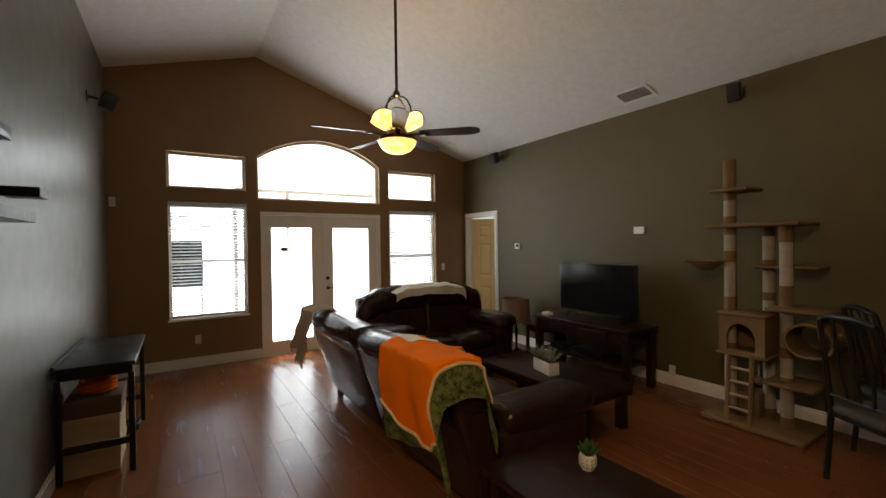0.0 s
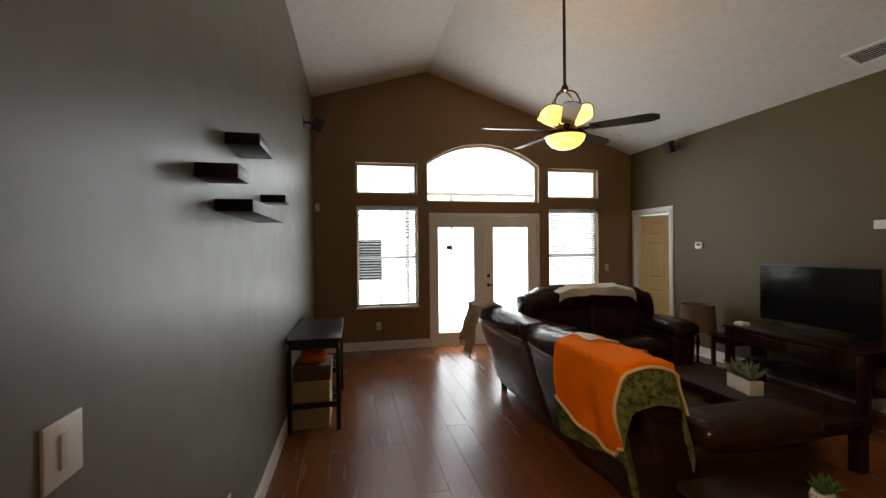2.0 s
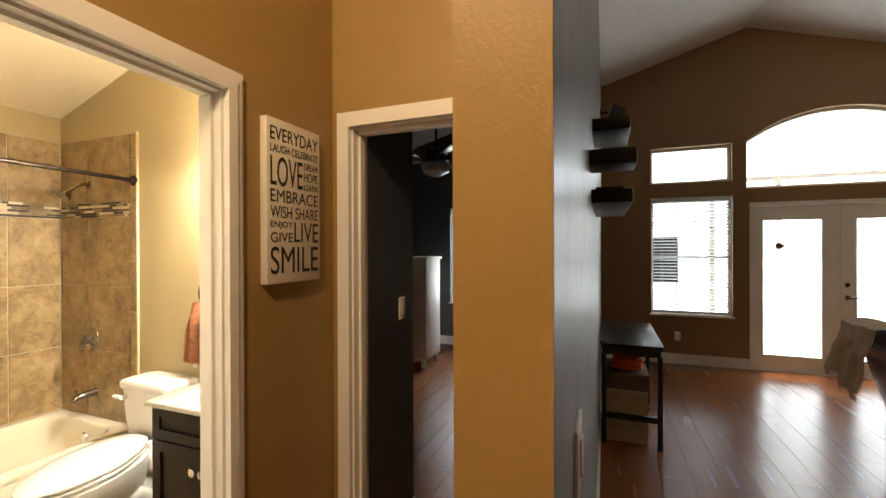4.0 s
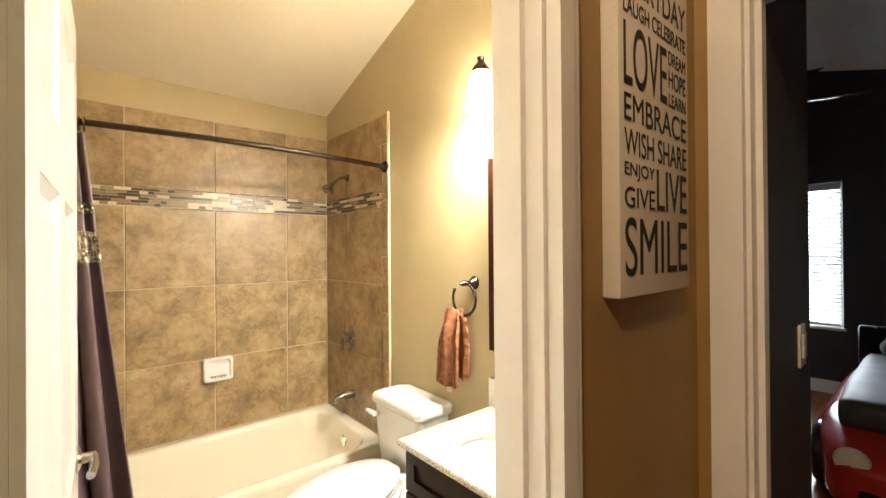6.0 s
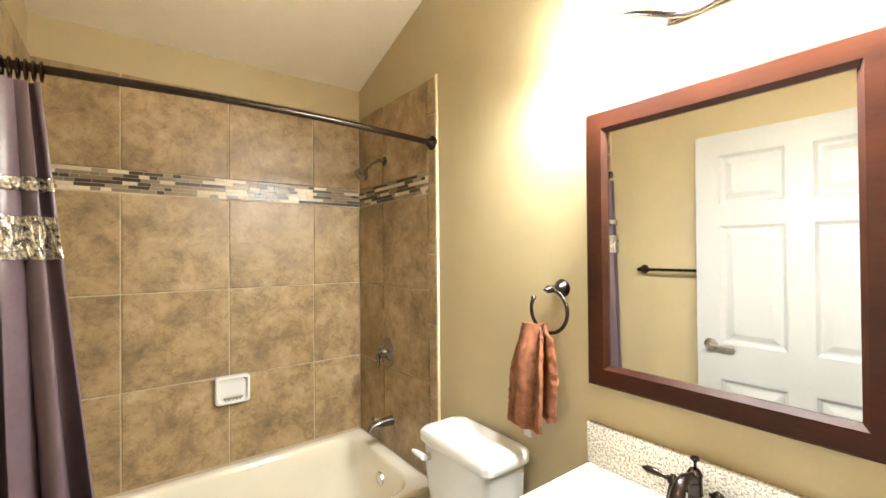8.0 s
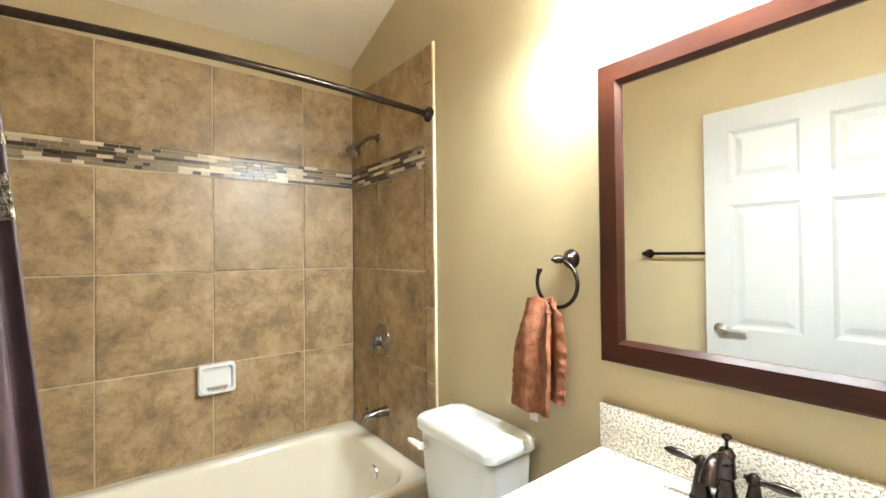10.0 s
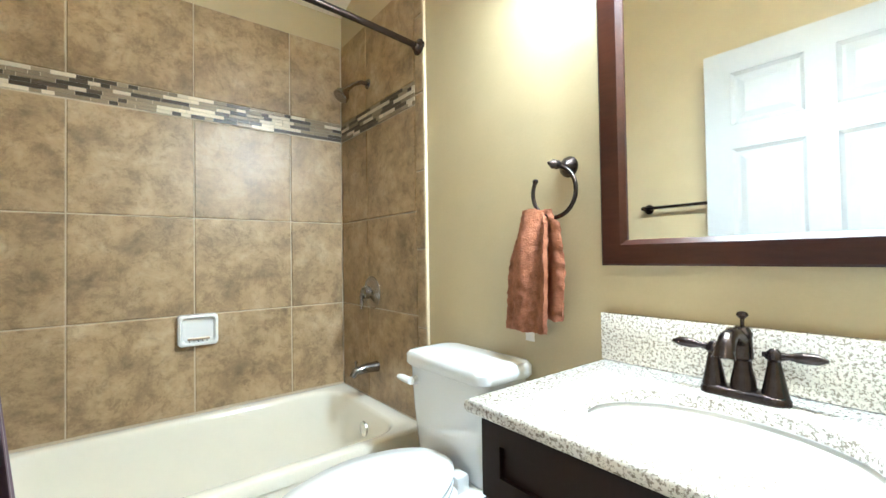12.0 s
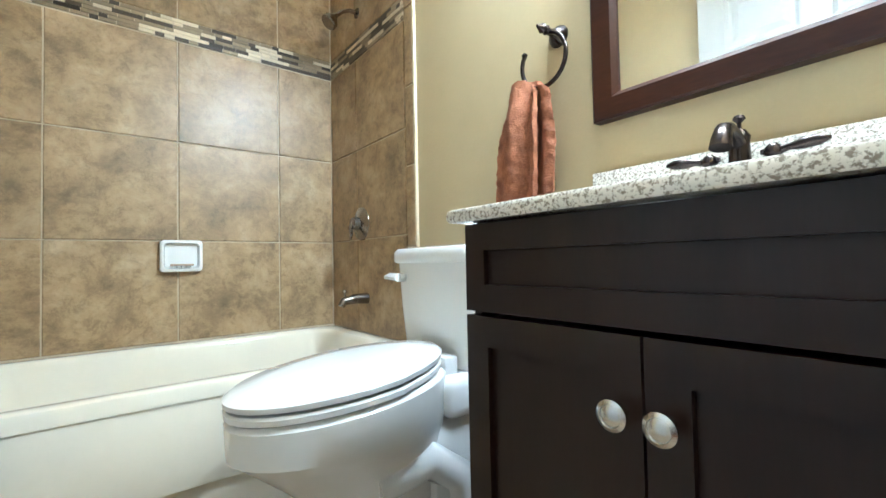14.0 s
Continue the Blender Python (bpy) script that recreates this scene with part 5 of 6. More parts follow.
for z, cy, a, b in ((FB, 1.90, 0.115, 0.25), (0.02, 1.90, 0.11, 0.245), (0.10, 1.90, 0.095, 0.20), (0.18, 1.88, 0.10, 0.215), (0.25, 1.83, 0.128, 0.245), (0.305, 1.795, 0.162, 0.275), (0.33, 1.78, 0.182, 0.294), (0.400, 1.78, 0.187, 0.298), (0.410, 1.78, 0.175, 0.29)):
    rings.append([(a * math.cos(q), cy + b * math.sin(q) * (0.95 if math.sin(q) < 0 else 0.9), Z(z)) for q in [6.28319 * k / 36 for k in range(36)]])
bowl = part("bowl", loft(bmesh.new(), rings), M_PORC, t)
part("rear_deck", bx(-0.145, 0.145, 1.98, 2.235, Z(0.33), Z(0.44), bevel=0.03, seg=4), M_PORC, t)
part("trapway", tube(bmesh.new(), [(0.085, 1.80, Z(0.22)), (0.105, 1.93, Z(0.25)), (0.10, 2.03, Z(0.18)), (0.09, 2.06, Z(0.03))], 0.05, 12), M_PORC, t)
part("pedestal_rear", bx(-0.12, 0.12, 1.95, 2.16, Z(FB), Z(0.34), bevel=0.04), M_PORC, t)
part("bolt_cap", lathe(bmesh.new(), [(0.022, 0), (0.02, 0.018), (0.008, 0.026)], (0.12, 1.97, Z(FB)), 12), M_PORC, t)


def oval(a, b, cy, z, tail=0.86):
    return [(a * math.cos(q) * (1 if math.sin(q) < 0.3 else 1 - 0.10 * math.sin(q)), cy + b * math.sin(q) * (0.95 if math.sin(q) < 0 else tail), Z(z)) for q in [6.28319 * k / 40 for k in range(40)]]


seat = part("seat", loft(bmesh.new(), [oval(0.178, 0.29, 1.78, 0.412), oval(0.186, 0.298, 1.78, 0.416), oval(0.187, 0.30, 1.78, 0.428), oval(0.182, 0.295, 1.78, 0.433)]), M_PORC, t)
lid = part("lid", loft(bmesh.new(), [oval(0.180, 0.292, 1.78, 0.437), oval(0.187, 0.30, 1.78, 0.441), oval(0.188, 0.301, 1.78, 0.452), oval(0.176, 0.285, 1.78, 0.462), oval(0.12, 0.21, 1.78, 0.467), oval(0.04, 0.07, 1.78, 0.469)]), M_PORC, t)
for child in (bowl, seat, lid):
    for v in child.data.vertices:
        if v.co.z > Z(0.30):
            v.co.z += 0.05 * min(1.0, max(0.0, (v.co.y - 1.48) / 0.55)) * min(1.0, (v.co.z - Z(0.30)) / 0.06)
for sx in (-0.08, 0.08):
    part("hinge", bx(sx - 0.025, sx + 0.025, 2.0, 2.045, Z(0.43), Z(0.485), bevel=0.008), M_PORC, t)
rings = [[(x, y, Z(z)) for x, y in rrect(-0.02, 2.150 - dy, hx_ + 0.008, hy_, 0.035)] for z, hx_, hy_, dy in ((0.441, 0.152, 0.083, 0.001), (0.455, 0.160, 0.088, 0.002), (0.60, 0.172, 0.094, 0.006), (0.735, 0.180, 0.097, 0.008))]
part("tank", loft(bmesh.new(), rings), M_PORC, t)
rings = [[(x, y, Z(z)) for x, y in rrect(-0.02, 2.142, hx_ + 0.008, hy_, 0.04)] for z, hx_, hy_ in ((0.735, 0.188, 0.105), (0.742, 0.193, 0.110), (0.768, 0.193, 0.110), (0.780, 0.185, 0.102), (0.785, 0.16, 0.08))]
part("tank_lid", loft(bmesh.new(), rings), M_PORC, t)
bm = lathe(bmesh.new(), [(0.014, 0), (0.014, 0.02)], (-0.155, 2.045, Z(0.69)), 12, "y")
tube(bm, [(-0.155, 2.022, Z(0.69)), (-0.195, 2.018, Z(0.693)), (-0.225, 2.02, Z(0.69))], 0.011, 8, [0.013, 0.012, 0.008])
part("flush_lever", bm, M_PORC, t)

# vanity
VX0, VX1, VY0 = -2.388, -1.775, 1.80
t = thing("vanity_cabinet", "espresso shaker vanity cabinet with two doors", "cabinet", ((VX0 + VX1) / 2, 0, FB))
c = (VX0 + VX1) / 2
hw = (VX1 - VX0) / 2
part("body", bx(-hw, hw, VY0 + 0.02, YM - 0.002, 0.09, Z(0.640)), M_ESP, t)
for sx in (-1, 1):
    part("side_panel", bx(*sorted((sx * hw, sx * (hw - 0.016))), VY0 + 0.0202, YM - 0.002, Z(0.640), Z(0.803)), M_ESP, t)
part("toe_kick", bx(-hw + 0.01, hw - 0.01, VY0 + 0.07, YM - 0.01, 0, 0.09), M_ESP, t)


def shaker(name, x0, x1, z0, z1, parent, rail=0.05):
    bm = bmesh.new()
    for q in ((x0, x0 + rail, z0, z1), (x1 - rail, x1, z0, z1), (x0 + rail, x1 - rail, z0, z0 + rail), (x0 + rail, x1 - rail, z1 - rail, z1)):
        box(bm, q[0], q[1], VY0, VY0 + 0.0195, q[2], q[3])
    d = part(name, bm, M_ESP, parent)
    part("panel", bx(x0 + rail, x1 - rail, VY0 + 0.010, VY0 + 0.0192, z0 + rail, z1 - rail), M_ESP, d)
    return d


shaker("false_drawer_front", -hw, hw, Z(0.653), Z(0.800), t, 0.045)
for s in (-1, 1):
    x0, x1 = (-hw, -0.002) if s < 0 else (0.002, hw)
    d = shaker("door", x0, x1, 0.10, Z(0.645), t)
    kx = s * 0.028
    part("knob", lathe(bmesh.new(), [(0.009, 0), (0.008, 0.012), (0.017, 0.017), (0.019, 0.024), (0.014, 0.027), (0.013, 0.0255), (0.006, 0.029)], (kx, VY0, Z(0.552)), 22, "y"), M_SILVER, d, "round brushed nickel knob")

# counter with a bowl cut out
SX, SY, SA, SB = -2.075, 1.985, 0.195, 0.140
CX0, CX1, CY0, CY1, CZ0, CZ1 = -2.412, -1.752, 1.778, YM - 0.001, 0.804, 0.827
t = thing("vanity_counter", "speckled granite vanity top with a backsplash", "countertop", (SX, SY, CZ0))
N = 64


def rim(k):
    """The point of the slab's outer edge on the ray at angle k."""
    a = 2 * math.pi * k / N
    dx, dy = math.cos(a), math.sin(a)
    s = min((CX1 - SX) / dx if dx > 1e-9 else 9, (CX0 - SX) / dx if dx < -1e-9 else 9, (CY1 - SY) / dy if dy > 1e-9 else 9, (CY0 - SY) / dy if dy < -1e-9 else 9)
    return (dx * s, dy * s)


corners = {round(math.atan2(y - SY, x - SX) % (2 * math.pi) / (2 * math.pi) * N) % N: (x - SX, y - SY) for x in (CX0, CX1) for y in (CY0, CY1)}
outer = [corners.get(k, rim(k)) for k in range(N)]
hole = [(SA * math.cos(2 * math.pi * k / N), SB * math.sin(2 * math.pi * k / N)) for k in range(N)]
th = CZ1 - CZ0
sh = lambda pts, f, z: [(x * f, y * f, z) for x, y in pts]
loops = [sh(hole, 1, 0), sh(outer, 0.985, 0), sh(outer, 1, 0.006), sh(outer, 1, th - 0.010), sh(outer, 0.994, th - 0.003), sh(outer, 0.98, th), sh(hole, 1.015, th), sh(hole, 1, th - 0.004), sh(hole, 1, 0)]
part("slab", loft(bmesh.new(), loops, False, False), M_GRANITE, t)
part("backsplash", bx(CX0 - SX, CX1 - SX, YM - 0.022 - SY, YM - 0.001 - SY, th + 0.0005, 0.945 - CZ0, bevel=0.003), M_GRANITE, t)
t = thing("sink_basin", "white oval undermount sink basin", "sink", (SX, SY, CZ0))
prof = [(1.06, -0.001), (1.06, -0.006), (1.0, -0.01), (0.97, -0.04), (0.86, -0.09), (0.6, -0.125), (0.2, -0.135)]
part("bowl", loft(bmesh.new(), [[(x * f, y * f, z) for x, y in hole] for f, z in prof], False, True), M_PORC, t)
part("drain", lathe(bmesh.new(), [(0.022, -0.1335), (0.020, -0.130), (0.006, -0.130)], (0, 0, 0), 18), M_NICKEL, t)

# faucet
t = thing("sink_faucet", "oil-rubbed bronze two-handle centerset faucet", "faucet", (SX - 0.010, 2.175, CZ1))
t.scale = (0.86, 0.86, 0.90)
rings = [[(x, y, z) for x, y in rrect(0, 0, 0.082 - i, 0.030 - i, 0.029 - i, 6)] for z, i in ((0, 0), (0.008, 0), (0.014, 0.004), (0.018, 0.010))]
part("base_plate", loft(bmesh.new(), rings), M_BRONZE, t)
for s in (-1, 1):
    part("handle_body", lathe(bmesh.new(), [(0.024, 0.016), (0.021, 0.03), (0.013, 0.070), (0.011, 0.082), (0.016, 0.087), (0.014, 0.099), (0.006, 0.106)], (s * 0.055, 0, 0), 20), M_BRONZE, t)
    pts = [(s * (0.035 + 0.0), 0, 0.093), (s * 0.045, 0, 0.093), (s * 0.07, 0, 0.093), (s * 0.08, -0.002, 0.094), (s * 0.10, -0.004, 0.096), (s * 0.125, -0.006, 0.097), (s * 0.14, -0.007, 0.097)]
    part("lever", tube(bmesh.new(), pts, 0.005, 12, [0.005, 0.006, 0.008, 0.006, 0.011, 0.010, 0.003]), M_BRONZE, t)
part("spout_body", lathe(bmesh.new(), [(0.025, 0.016), (0.023, 0.035), (0.017, 0.06), (0.016, 0.075), (0.020, 0.08), (0.018, 0.12), (0.020, 0.13), (0.012, 0.143)], (0, 0, 0), 24), M_BRONZE, t)
part("spout", tube(bmesh.new(), [(0, -0.005, 0.115), (0, -0.03, 0.128), (0, -0.06, 0.134), (0, -0.085, 0.128), (0, -0.10, 0.108), (0, -0.104, 0.094)], 0.016, 14, [0.015, 0.014, 0.0145, 0.016, 0.018, 0.020]), M_BRONZE, t)
part("lift_rod", lathe(bmesh.new(), [(0.004, 0.14), (0.004, 0.158), (0.012, 0.166), (0.009, 0.172), (0.003, 0.174)], (0, 0.004, 0), 14), M_BRONZE, t)
solo("teal_cup", lathe(bmesh.new(), [(0.028, 0), (0.033, 0.09), (0.031, 0.09), (0.026, 0.004)], (-1.80, 2.16, CZ1), 20),
     mat("teal_plastic", (0.02, 0.35, 0.38), 0.3), "teal plastic cup on the vanity top", "cup")

# mirror
MX0, MX1, MZ0, MZ1, FW = -2.400, -1.755, 1.065, 1.862, 0.062
t = thing("wall_mirror", "cherry wood framed mirror above the vanity", "mirror", (0, YM, 0))
bm = bmesh.new()
loops = []
for i, y in ((0, 0), (0, -0.028), (0.005, -0.032), (FW - 0.012, -0.030), (FW, -0.018), (FW, -0.012)):
    loops.append([(x, y, z) for x, z in ((MX0 + i, MZ0 + i), (MX1 - i, MZ0 + i), (MX1 - i, MZ1 - i), (MX0 + i, MZ1 - i))])
part("frame", loft(bm, loops, False, False), M_CHERRY, t, "", 20)
part("mirror_glass", bx(MX0 + FW - 0.005, MX1 - FW + 0.005, -0.014, -0.010, MZ0 + FW - 0.005, MZ1 - FW + 0.005), M_MIRROR, t)

# vanity light
t = thing("vanity_light", "bronze vanity light with three frosted glass shades, lit", "wall light", (SX, YM, 2.09))
part("backplate", bx(-0.10, 0.10, -0.02, 0, -0.055, 0.055, bevel=0.012), M_BRONZE, t)
part("arm_bar", tube(bmesh.new(), [(-0.30 + 0.6 * k / 24, -0.05, -0.03 - 0.035 * math.cos((k / 24 - 0.5) * 9)) for k in range(25)], 0.009, 10), M_BRONZE, t)
for sx in (-0.275, 0.0, 0.275):
    part("stem", lathe(bmesh.new(), [(0.010, 0.155), (0.016, 0.15), (0.012, 0.14), (0.02, 0.125), (0.036, 0.105), (0.036, 0.09)], (sx, -0.115, 0), 18), M_BRONZE, t)
    part("glass_shade", lathe(bmesh.new(), [(0.034, 0.095), (0.045, 0.06), (0.052, 0.0), (0.066, -0.055), (0.064, -0.055), (0.050, 0.0), (0.043, 0.055), (0.030, 0.09)], (sx, -0.115, 0), 24, "z", False), M_FROST, t, "glowing frosted glass shade")
    part("shade_arm", tube(bmesh.new(), [(sx, -0.02, -0.03), (sx, -0.05, 0.06), (sx, -0.10, 0.12)], 0.007, 8), M_BRONZE, t)

# shower fittings
t = thing("wall_shower", "brushed nickel shower head on a short arm", "shower head", (-3.66, YM, 1.955))
part("arm", tube(bmesh.new(), [(0, 0, 0), (0, -0.05, 0.0), (0, -0.09, -0.02), (0, -0.12, -0.05)], 0.010), M_NICKEL, t)
part("flange", lathe(bmesh.new(), [(0.028, 0.008), (0.024, 0.016), (0.012, 0.02)], (0, 0, 0), 18, "y"), M_NICKEL, t)
bm = lathe(bmesh.new(), [(0.012, 0.0), (0.016, -0.02), (0.036, -0.045), (0.038, -0.065), (0.032, -0.070)], (0, 0, 0), 22)
bmesh.ops.transform(bm, matrix=pose(0, -0.118, -0.045, -38, 0, 0), verts=bm.verts)
part("head", bm, M_NICKEL, t)
t = thing("shower_valve", "round brushed nickel shower valve with a lever", "shower valve", (-3.645, YM - 0.008, 0.925))
part("escutcheon", lathe(bmesh.new(), [(0.080, 0), (0.078, 0.006), (0.05, 0.014), (0.03, 0.022), (0.028, 0.05), (0.02, 0.056)], (0, 0, 0), 30, "y"), M_NICKEL, t)
part("lever", tube(bmesh.new(), [(0, -0.05, 0.01), (0, -0.062, -0.02), (-0.005, -0.055, -0.055), (-0.008, -0.06, -0.075)], 0.009, 8, [0.012, 0.010, 0.008, 0.006]), M_NICKEL, t)
t = thing("tub_spout", "brushed nickel tub spout with a diverter", "tub spout", (-3.60, YM - 0.008, 0.575))
part("spout", tube(bmesh.new(), [(0, 0, 0), (0, -0.07, 0.0), (0, -0.12, -0.008), (0, -0.135, -0.03)], 0.02, 14, [0.026, 0.022, 0.019, 0.015]), M_NICKEL, t)
part("diverter", lathe(bmesh.new(), [(0.004, 0.012), (0.004, 0.03), (0.008, 0.034), (0.006, 0.042)], (0, -0.115, 0), 10), M_NICKEL, t)
t = thing("soap_dish", "white ceramic soap dish set in the tiles", "soap dish", (XB, 1.552, 0.785))
rings = [[(x, y, z) for y, z in rrect(0, 0, 0.080 - i, 0.070 - i, 0.016, 4)] for x, i in ((0.0, 0), (0.03, 0.002), (0.036, 0.008), (0.036, 0.014), (0.014, 0.020))]
part("dish", loft(bmesh.new(), rings), M_PORC, t)
for k in range(5):
    part("ridge", bx(0.0142, 0.034, -0.035 + 0.017 * k, -0.029 + 0.017 * k, -0.052, -0.044), M_PORC, t)
part("soap_bar", bx(0.0145, 0.034, -0.042, 0.045, -0.043, -0.034, bevel=0.003), M_FTILE, t)

# curtain and rod
RX, RZ = -3.215, 1.958
t = thing("curtain_rod", "dark bronze shower curtain rod with round flanges", "curtain rod", (RX, 0, RZ))
part("rod", tube(bmesh.new(), [(0.06 * math.sin(math.pi * k / 16), YL + (YM - YL) * k / 16, 0) for k in range(17)], 0.0125, 12), M_BRONZE, t)
for y, s in ((YM - 0.008, 1), (YL, -1)):
    bm = lathe(bmesh.new(), [(0.034, 0), (0.032, 0.010), (0.020, 0.018), (0.016, 0.03)], (0, 0, 0), 20, "y")
    bmesh.ops.transform(bm, matrix=Matrix.Translation((0, y, 0)) @ Matrix.Diagonal((1, s, 1, 1)), verts=bm.verts)
    part("flange", bm, M_BRONZE, t)


def curtain_point(u, v):
    """u across the gathered cloth, v from the rings down."""
    z = 1.915 - 1.70 * v
    w = 0.12 + 0.185 * v
    y = YL + 0.02 + w * u + 0.012 * math.sin(30 * u)
    amp = 0.022 + 0.020 * v
    x = RX + 0.025 + amp * math.sin(2 * math.pi * 3.4 * u + 0.6 * v) + 0.012 * math.sin(17 * u + 3 * v) + 0.05 * v
    return Vector((x, y, z))


t = thing("shower_curtain", "mauve satin shower curtain with sequin bands, drawn aside", "curtain", (0, 0, 0))
part("cloth", sheet(bmesh.new(), curtain_point, 110, 40, 0.0012), M_PURPLE, t)
for v0, v1, nm in ((0.15, 0.17, "narrow_sequin_band"), (0.21, 0.275, "wide_sequin_band")):
    bm = sheet(bmesh.new(), lambda u, v: curtain_point(u, v0 + (v1 - v0) * v) + Vector((0.006, 0, 0)), 110, 6, 0.004)
    rng = random.Random(4)
    for v in bm.verts:
        v.co += Vector((rng.uniform(0, 0.006), rng.uniform(-0.002, 0.002), rng.uniform(-0.003, 0.003)))
    part(nm, bm, M_SEQ, t, "glittering silver sequin band", 0)
for k in range(8):
    y = YL + 0.03 + 0.11 * k / 7
    rx = RX + 0.06 * math.sin(math.pi * (y - YL) / (YM - YL))
    part("curtain_ring", tube(bmesh.new(), [(rx + 0.022 * math.cos(a), y, RZ - 0.008 + 0.026 * math.sin(a)) for a in [6.2832 * j / 16 for j in range(17)]], 0.003, 6), M_BRONZE, t)

# towel ring and towel
t = thing("towel_ring", "bronze open towel ring on a turned post", "towel ring", (-2.512, YM, 1.338))
part("post", lathe(bmesh.new(), [(0.030, 0), (0.028, 0.006), (0.016, 0.022), (0.010, 0.032), (0.010, 0.048), (0.013, 0.054), (0.010, 0.062), (0.013, 0.07), (0.008, 0.08), (0.004, 0.09)], (0, 0, 0), 20, "y"), M_BRONZE, t)
pts = []
for k in range(25):
    a = radians(80 - 290 * k / 24)
    pts.append((-0.020 + 0.072 * math.cos(a), -0.045, -0.071 + 0.071 * math.sin(a)))
part("ring", tube(bmesh.new(), pts, 0.006, 10), M_BRONZE, t)
part("ring_tip", lathe(bmesh.new(), [(0.006, -0.005), (0.009, 0.004), (0.006, 0.008)], pts[-1], 10), M_BRONZE, t)
t = thing("hand_towel", "rust brown terry hand towel hanging from the ring", "towel", (-2.575, 2.215, 1.178))


def towel(dy, x0, x1, drop, seed):
    def fn(u, v):
        pinch = 0.74 + 0.26 * min(1, v * 2.2)
        x = (x0 + x1) / 2 + (u - 0.5) * (x1 - x0) * pinch
        fold = 0.014 * math.sin(2 * math.pi * 1.6 * u + seed) * (1 - 0.35 * v)
        return Vector((x - 0.02 * v, dy * (0.3 + 0.7 * min(1, 3 * v)) + fold, 0.045 * math.cos((u - 0.5) * 3) * (1 - v) - drop * v))
    bm = sheet(bmesh.new(), fn, 36, 40, 0.012)
    for v in bm.verts:
        v.co += 0.0045 * noise.noise_vector(v.co * 75)
    return bm


part("front_fold", towel(-0.028, -0.096, 0.060, 0.300, 0.4), M_TOWEL, t)
part("back_fold", towel(0.012, -0.060, 0.082, 0.265, 2.0), M_TOWEL, t)
part("care_label", bx(-0.035, -0.005, -0.034, -0.032, -0.325, -0.300), M_PLASTIC, t, "small white care label")
t = thing("towel_bar", "dark bronze towel bar on the bathroom wall", "towel bar", (-2.65, YL, 1.345))
part("bar", tube(bmesh.new(), [(-0.33, 0.06, 0), (0.33, 0.06, 0)], 0.009), M_BRONZE, t)
for sx in (-0.33, 0.33):
    bm = lathe(bmesh.new(), [(0.028, 0), (0.026, 0.01), (0.012, 0.03), (0.013, 0.07), (0.006, 0.082)], (0, 0, 0), 16, "y")
    bmesh.ops.transform(bm, matrix=Matrix.Translation((sx, 0, 0)) @ Matrix.Diagonal((1, -1, 1, 1)), verts=bm.verts)
    part("bar_post", bm, M_BRONZE, t)


# ---- pieces: tiles, mosaic, planks ----
def piece(name, me, parent, place, rot=(0, 0, 0), scale=(1, 1, 1)):
    ob = new(name, me)
    ob.parent = parent
    ob.matrix_local = Matrix.LocRotScale(place, Euler(rot), scale)
    return ob


def unit(material, bevel):
    return finish(bx(-0.5, 0.5, -0.5, 0.5, 0, 1), material, "unit_piece", 0)


def tile_mesh(w, h, d, material, e=0.003):
    """A tile in its own x-z plane, facing -y, with eased edges."""
    bm = bmesh.new()
    loops = [[(x, y, z) for x, z in ((-w / 2 + i, -h / 2 + i), (w / 2 - i, -h / 2 + i), (w / 2 - i, h / 2 - i), (-w / 2 + i, h / 2 - i))] for i, y in ((0, 0), (0, -d + e), (e, -d))]
    loft(bm, loops, False, True)
    return finish(bm, material, "tile", 0)


bt = structure("wall_bath_tiles_back", bx(XB - 0.012, XB - 0.003, YL, YM, TZ1 - 0.01, 2.262), M_TGROUT, "mottled tan tile surround behind the tub")
st = structure("wall_bath_tiles_side", bx(XB, -3.190, YM - 0.0065, YM, TZ1 - 0.30, 2.262), M_TGROUT, "mottled tan tile surround beside the tub")
st2 = structure("wall_bath_tiles_end", bx(XB, -3.190, YL, YL + 0.0065, TZ1 - 0.01, 2.262), M_TGROUT, "mottled tan tile surround at the foot of the tub")
ROWS_Z = ((TZ1 + 0.004, 0.850), (0.850, 1.284), (1.284, 1.732), (1.832, 2.262))
COLS_Y = (YL + 0.004, 1.110, 1.541, 1.971, YM - 0.012)
COLS_X = (XB + 0.006, -3.684, -3.254)
G = 0.005
for z0, z1 in ROWS_Z:
    for a, b in zip(COLS_Y, COLS_Y[1:]):
        me = tile_mesh(b - a - G, z1 - z0 - G, 0.008, M_TILE)
        piece("tile", me, bt, (XB - 0.006, (a + b) / 2, (z0 + z1) / 2), (0, 0, radians(90)))
    for a, b in zip(COLS_X, COLS_X[1:]):
        lo = TZ1 - 0.0 if z0 < 0.5 else z0
        me = tile_mesh(b - a - G, z1 - lo - G, 0.008, M_TILE)
        piece("tile", me, st, ((a + b) / 2, YM - 0.004, (lo + z1) / 2))
        piece("tile", me, st2, ((a + b) / 2, YL + 0.004, (lo + z1) / 2), (0, 0, radians(180)))
zc = 0.16
while zc < 2.25:
    h = min(0.322, 2.262 - zc)
    for par, yy, rz in ((st, YM - 0.004, 0), (st2, YL + 0.004, 180)):
        piece("bullnose_tile", tile_mesh(0.058, h - G, 0.009, M_TILE), par, (-3.221, yy, zc + h / 2), (0, 0, radians(rz)))
    zc += 0.322
M_EDGE = mat("cream_edge_strip", (0.62, 0.52, 0.34), 0.5)
structure("trim_tile_edge", bx(-3.191, -3.184, YM - 0.012, YM, 0.0, 2.266), M_EDGE, "cream edge strip of the tiles")

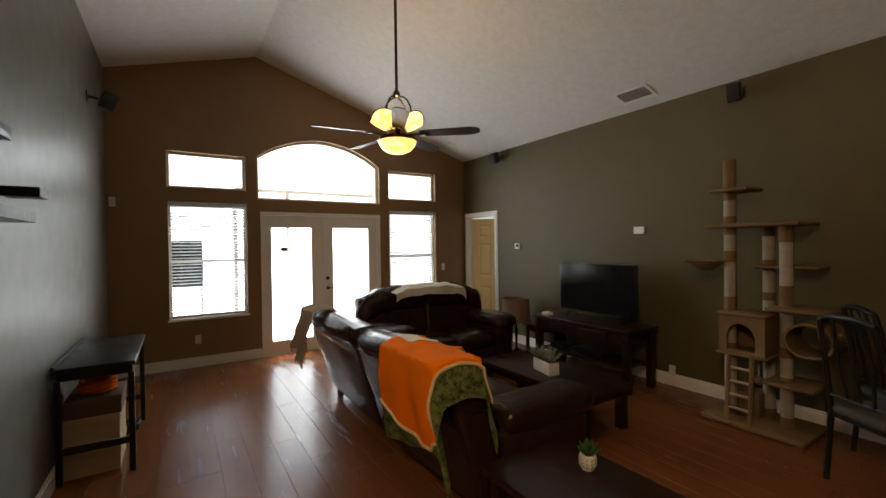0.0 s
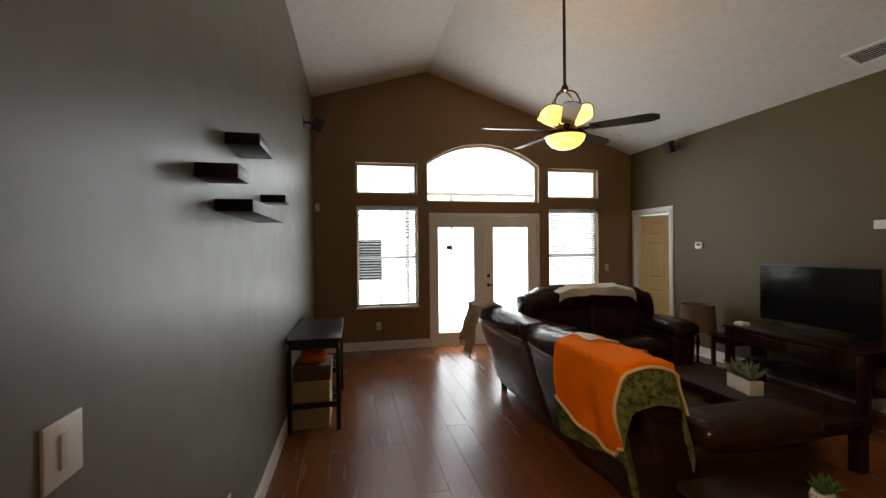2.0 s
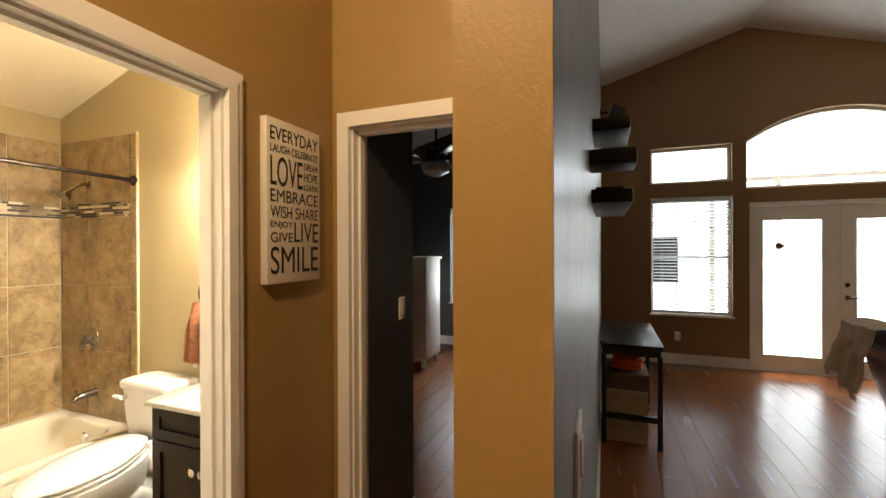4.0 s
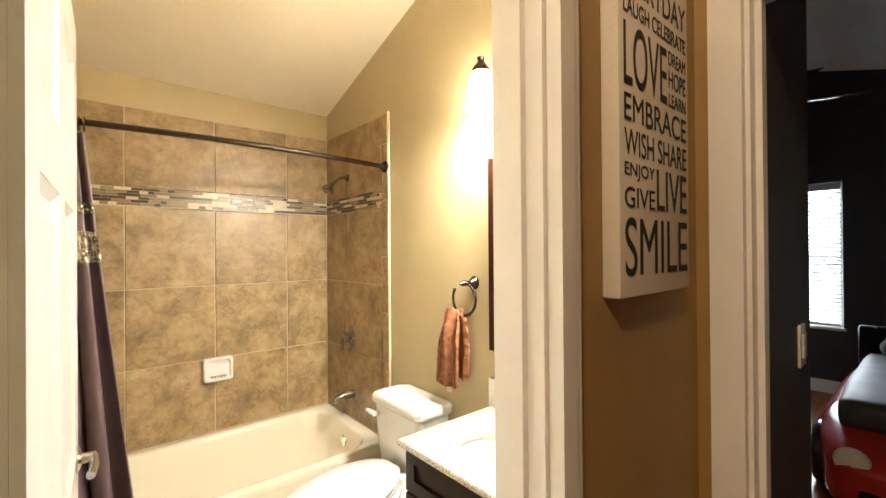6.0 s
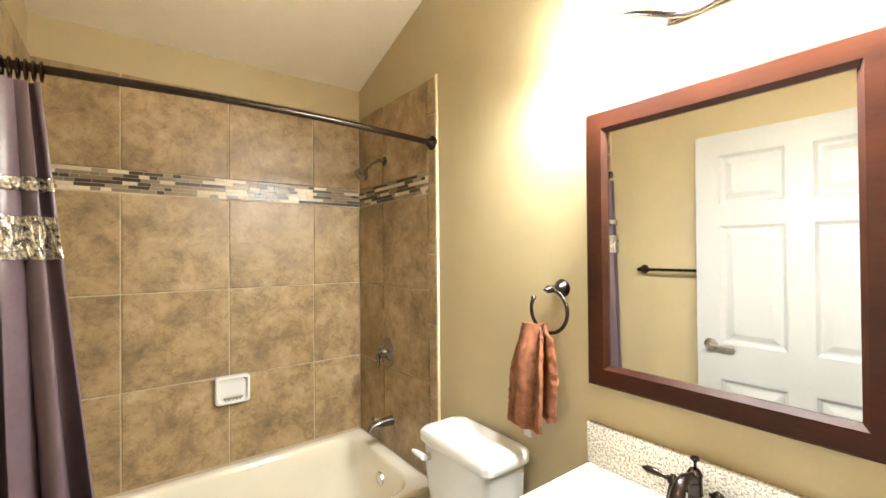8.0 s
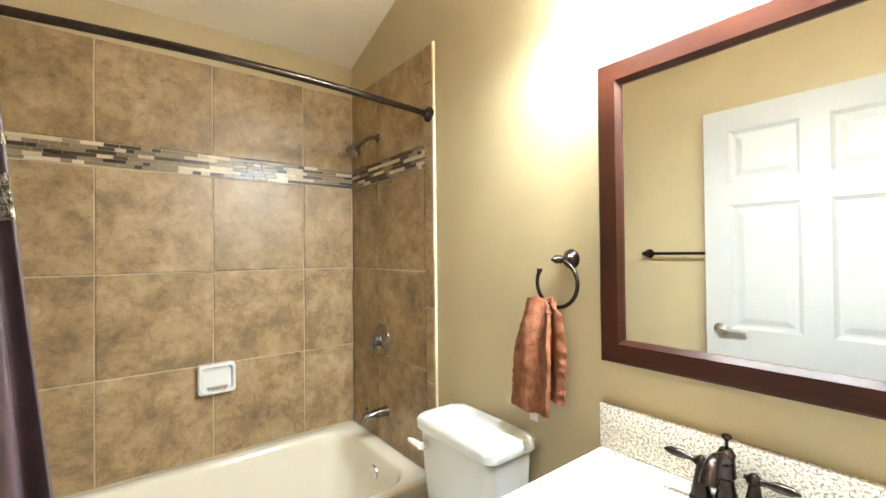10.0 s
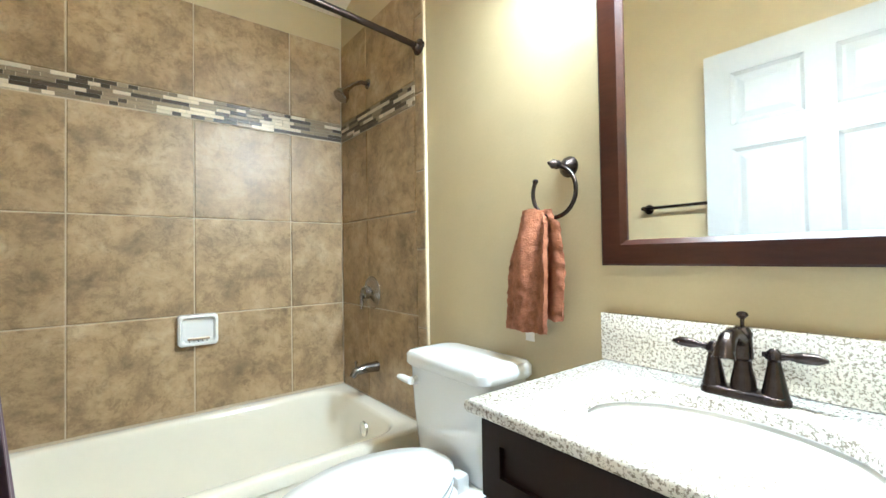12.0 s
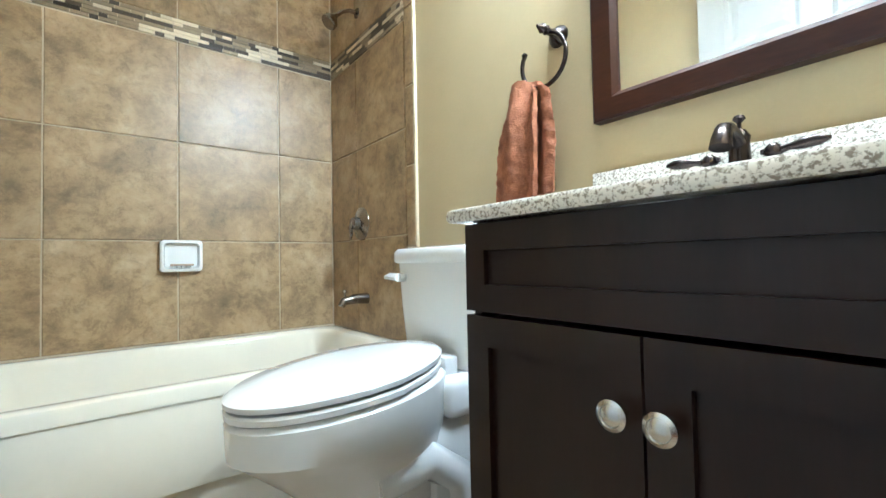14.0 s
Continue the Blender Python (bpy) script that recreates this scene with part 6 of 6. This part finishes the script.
rng = random.Random(11)
mos = [tile_mesh(1, 1, 1, m) for m in (M_AMOS, M_BMOS, M_CMOS)]
RN, RH = 6, (1.832 - 1.735) / 6
for par, lo, hi, fn, rz in ((bt, YL + 0.01, YM - 0.012, lambda s, z: (XB - 0.006, s, z), 90), (st, XB + 0.006, -3.254, lambda s, z: (s, YM - 0.004, z), 0)):
    for r in range(RN):
        s = lo - rng.uniform(0, 0.05)
        while s < hi:
            l = rng.choice((0.03, 0.05, 0.07, 0.10)) + rng.uniform(0, 0.01)
            a, b = max(s, lo), min(s + l, hi)
            if b - a > 0.008:
                piece("mosaic_strip", rng.choices(mos, (30, 30, 40))[0], par, fn((a + b) / 2, 1.735 + RH * (r + 0.5)), (0, 0, radians(rz)), (b - a - 0.002, 0.009, RH - 0.002))
            s += l

fb = structure("floor_bath", bx(XI - 0.001, XI + 0.11, 0.895, 1.447, -0.004, 0.004), M_TGROUT, "tan bathroom floor tiles and threshold")
me = tile_mesh(0.325, 0.325, 0.008, M_FTILE)
for i in range(5):
    for j in range(6):
        x, y = -3.21 + 0.165 + 0.33 * i, YL + 0.165 + 0.33 * j
        if y < YM and x < XI:
            piece("floor_tile", me, fb, (x, y, FB - 0.008), (radians(-90), 0, 0))

fl = structure("floor", bx(XL, XR, YS, YW, -0.008, -0.0055), M_GROUT, "reddish brown laminate plank floor")
PW, PL = 0.19, 1.22
plank = tile_mesh(PW - 0.001, PL - 0.0015, 0.006, M_PLANK, 0.0008)
rest = bmesh.new()
rng = random.Random(2)
i = 0
x = XI + 0.02
while x < XR - 0.02:
    y = YS - rng.uniform(0, PL)
    while y < YW:
        y0, y1, x1 = max(y, YS + 0.001), min(y + PL, YW + 0.02), min(x + PW, XR)
        if y1 - y0 > 0.03:
            if y0 > 0.4 and x > XL - 0.2:
                piece("plank", plank, fl, ((x + x1) / 2, (y0 + y1) / 2, -0.006), (radians(-90), 0, 0), ((x1 - x) / PW, 1, (y1 - y0) / PL))
            else:
                box(rest, x + 0.001, x1 - 0.001, y0 + 0.001, y1 - 0.001, -0.006, 0)
        y += PL
    x += PW
x = BX0
while x < XI:
    y = 2.58 - rng.uniform(0, PL)
    while y < YW:
        y0, y1 = max(y, 2.58), min(y + PL, YW)
        if y1 - y0 > 0.03:
            box(rest, x + 0.001, min(x + PW, XI + 0.02) - 0.001, y0 + 0.001, y1 - 0.001, -0.006, 0)
        y += PL
    x += PW
o = new("planks_beyond", finish(rest, M_PLANK, "planks_beyond", 0))
tagged(o, "reddish brown laminate planks of the hall and bedroom", "", "", "stuff")
o.parent = fl
